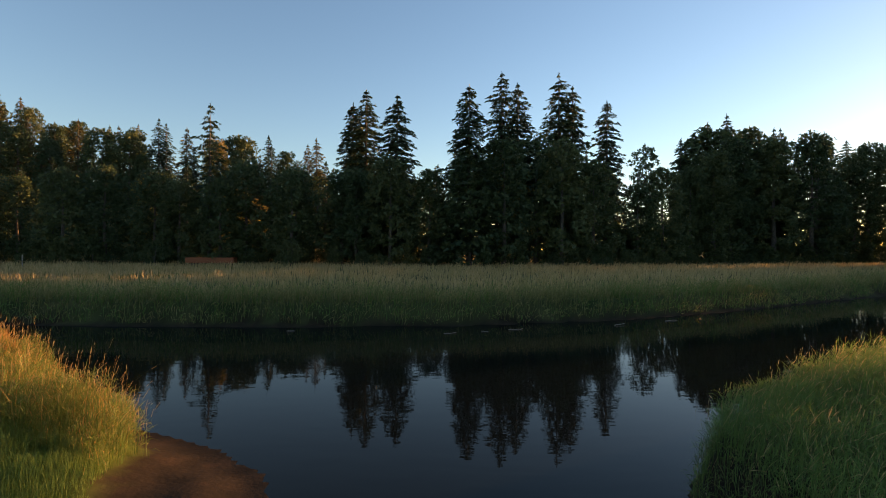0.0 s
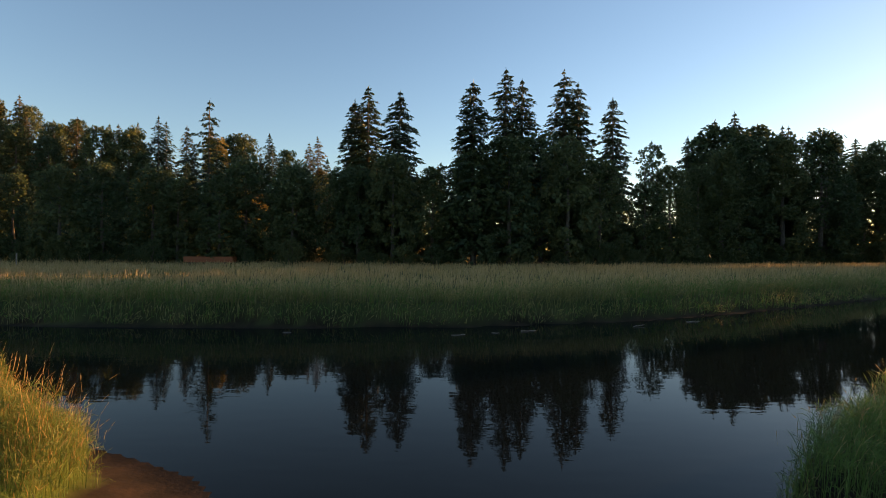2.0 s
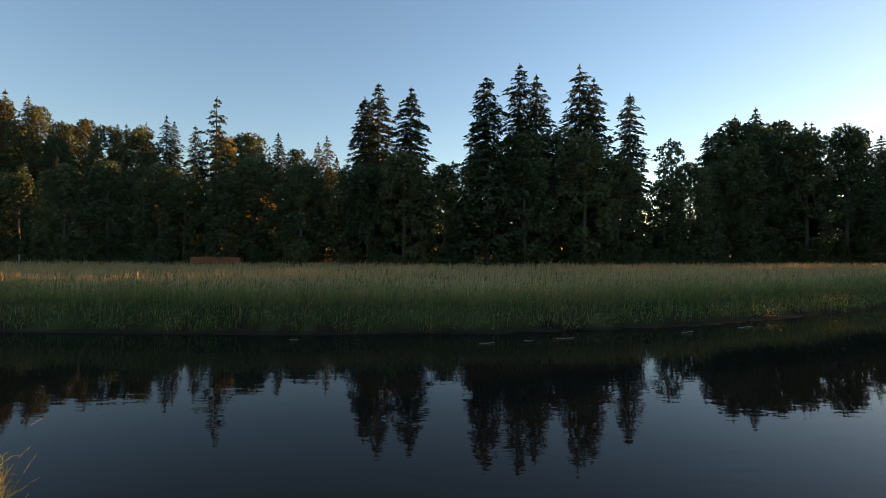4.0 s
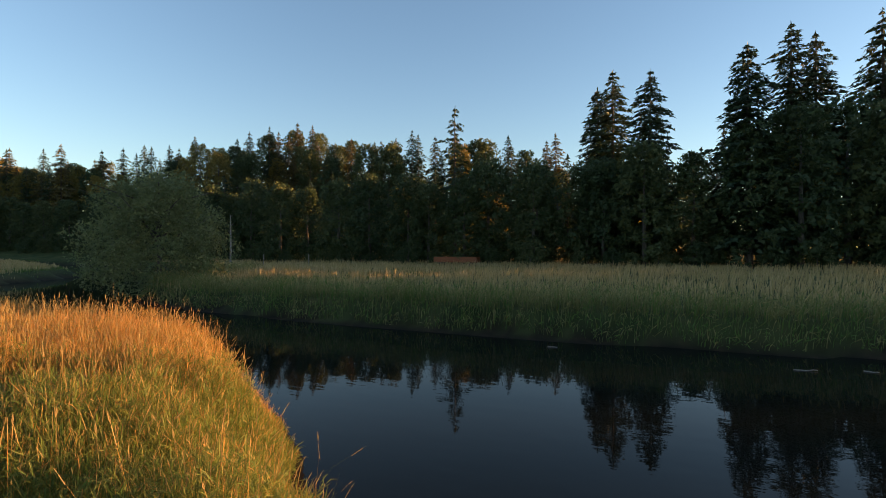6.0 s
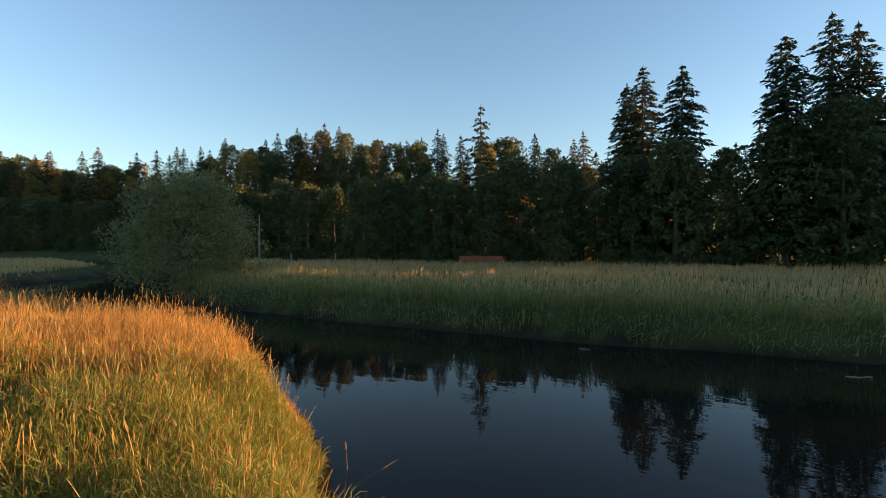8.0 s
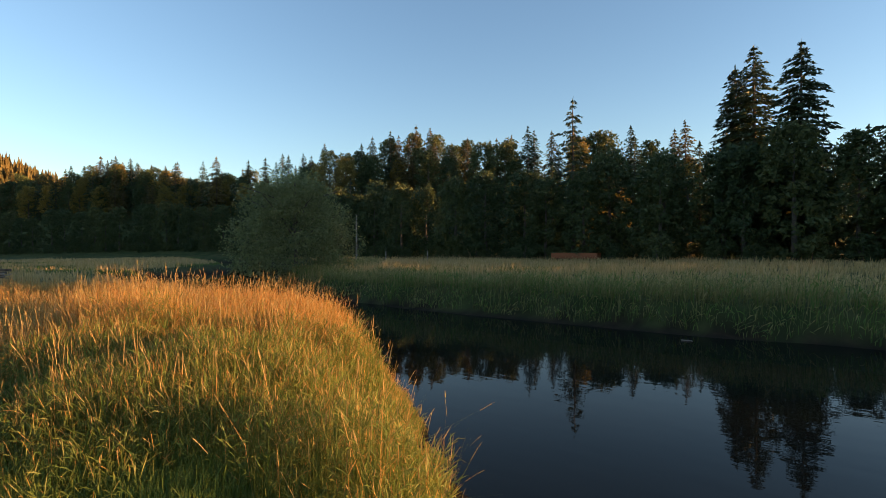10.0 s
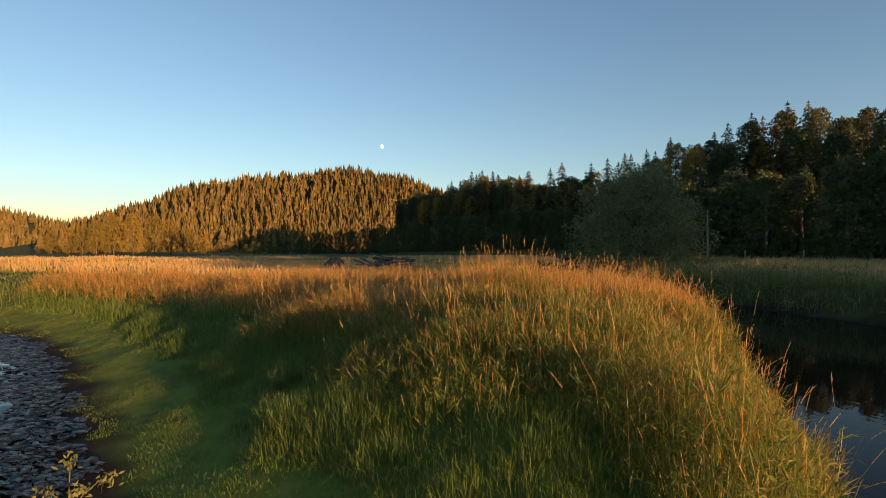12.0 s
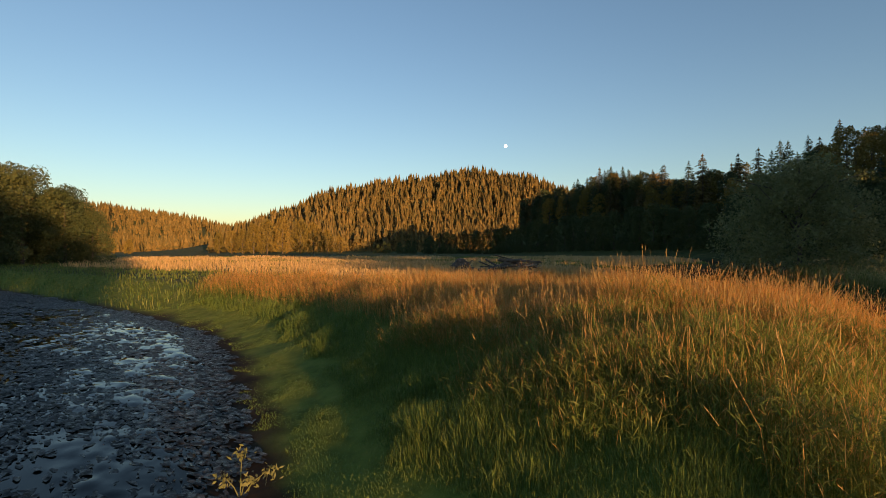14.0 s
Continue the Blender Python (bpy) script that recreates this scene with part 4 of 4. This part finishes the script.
# bare pale snag and a fence post at the edge of the field
snag = tagged(new("snag"), "bare pale dead tree trunk at the field edge", "dead tree")
snag.matrix_basis = pose(-82.5, 77, ground_at(-82.5, 77))
v, f, l = tube([(0, 0, -0.3), (0.06, 0, 3), (-0.05, 0.05, 6.5), (0.02, 0, 9.4)], [0.22, 0.19, 0.15, 0.07], 8)
mesh_part("trunk", raw_mesh("trunk", v, f, l, smooth=True), M_DEADWOOD, snag)
for k, zz in enumerate((4.2, 6.0, 7.4)):
    v, f, l = tube([(0, 0, zz), (0.4 * (-1) ** k, 0.1, zz + 0.2), (0.8 * (-1) ** k, 0.15, zz + 0.55)], [0.05, 0.035, 0.012], 6)
    mesh_part("branch", raw_mesh("branch", v, f, l, smooth=True), M_DEADWOOD, snag)
for x, y in ((-71, 74), (-63, 76.5)):
    post = tagged(new("fence_post", log_mesh("fence_post", 2.4, 0.11, 450, 0.02)), "weathered wooden post at the field edge", "post", group="field posts")
    post.data.materials.append(M_DEADWOOD)
    post.matrix_basis = pose(x, y, ground_at(x, y) + 0.9, 0, 90, 0)

# rust-orange wagon added at the wood's foot to stand for an orange glow
M_RUST, nt, p = material("rusty_orange_paint")
nt.links.new(ramp(nt, noise_tex(nt, 1.4, 6), [(0.3, (0.24, 0.06, 0.015)), (0.6, (0.24, 0.065, 0.018)), (0.8, (0.14, 0.045, 0.02))]), p.inputs["Base Color"])
p.inputs["Roughness"].default_value = 0.6
M_TYRE, nt, p = material("tyre_rubber")
nt.links.new(ramp(nt, noise_tex(nt, 8, 3), [(0.3, (0.015, 0.015, 0.015)), (0.7, (0.035, 0.033, 0.03))]), p.inputs["Base Color"])
p.inputs["Roughness"].default_value = 0.8


def box_mesh(name, sx, sy, sz, bevel=0.04):
    bm = bmesh.new()
    bmesh.ops.create_cube(bm, size=1)
    bmesh.ops.scale(bm, vec=(sx, sy, sz), verts=bm.verts)
    bmesh.ops.bevel(bm, geom=bm.edges[:], offset=bevel, segments=2, affect="EDGES")
    me = bpy.data.meshes.new(name)
    bm.to_mesh(me), bm.free()
    return me


wagon = tagged(new("farm_wagon"), "long low rust-orange wagon added for an orange glow at the wood edge", "wagon")
wagon.matrix_basis = pose(-41.5, 91.5, ground_at(-41.5, 91.5) - 0.12, 0, 0, 4)
mesh_part("bed", box_mesh("bed", 8.4, 2.2, 0.22), M_RUST, wagon).location = (0, 0, 0.85)
for sy in (-1.06, 1.06):
    mesh_part("side_board", box_mesh("side_board", 8.3, 0.08, 0.8), M_RUST, wagon).location = (0, sy, 1.36)
for sx in (-4.12, 4.12):
    mesh_part("end_board", box_mesh("end_board", 0.08, 2.04, 0.8), M_RUST, wagon).location = (sx, 0, 1.36)
for sx in (-2.9, 2.9):
    for sy in (-0.95, 0.95):
        bm = bmesh.new()
        bmesh.ops.create_cone(bm, cap_ends=True, segments=20, radius1=0.42, radius2=0.42, depth=0.24)
        bmesh.ops.bevel(bm, geom=bm.edges[:], offset=0.03, segments=1, affect="EDGES")
        me = bpy.data.meshes.new("wheel")
        bm.to_mesh(me), bm.free()
        mesh_part("wheel", me, M_TYRE, wagon).matrix_basis = pose(sx, sy, 0.42, 90, 0, 0)

# leafy weed on the slough's edge
weed = tagged(new("weed"), "pale leafy weed standing on the slough's muddy edge", "plant")
weed.matrix_basis = pose(-10.1, 3.75, ground_at(-10.1, 3.75)) @ Matrix.Scale(0.85, 4)
for k, (dx, dy, hh) in enumerate([(0.02, 0.03, 0.72), (0.28, 0.22, 0.42), (-0.1, 0.42, 0.4), (0.12, -0.2, 0.36)]):
    v, f, l = tube([(0, 0, -0.05), (dx * 0.4, dy * 0.4, hh * 0.5), (dx, dy, hh)], [0.012, 0.009, 0.004], 5)
    mesh_part("stem", raw_mesh("stem", v, f, l, smooth=True), M_WILLOW, weed)
    n = 46
    pos = np.array([dx, dy, hh]) + r.normal(0, 0.065, (n, 3)) * (1, 1, 0.9) - np.array([0, 0, 0.04])
    al = unit(r.normal(0, 1, (n, 3)) + (0, 0, 0.2)) * r.uniform(0.03, 0.06, (n, 1))
    ac = unit(np.cross(al, r.normal(0, 1, (n, 3)))) * r.uniform(0.012, 0.022, (n, 1))
    v, f, l = diamonds(pos, al, ac)
    mesh_part("leaves", raw_mesh("leaves", v, f, l), M_WILLOW, weed)

# sticks afloat along the banks
for k, (x, y, turn, ln) in enumerate([(0.3, 27.2, 8, 0.7), (4.0, 28.6, 20, 0.9), (10.5, 30.6, 30, 0.9), (2.2, 27.9, -10, 0.4), (14.5, 32.6, 25, 1.1), (-8.3, 27.6, 4, 0.4)]):
    st = tagged(new("driftwood_stick", log_mesh("driftwood_stick", ln, 0.03, 470 + k, 0.15)), "pale stick afloat by the bank", "driftwood", group="floating sticks")
    st.data.materials.append(M_DEADWOOD)
    st.matrix_basis = pose(x, y, 0.02, 0, 0, turn)
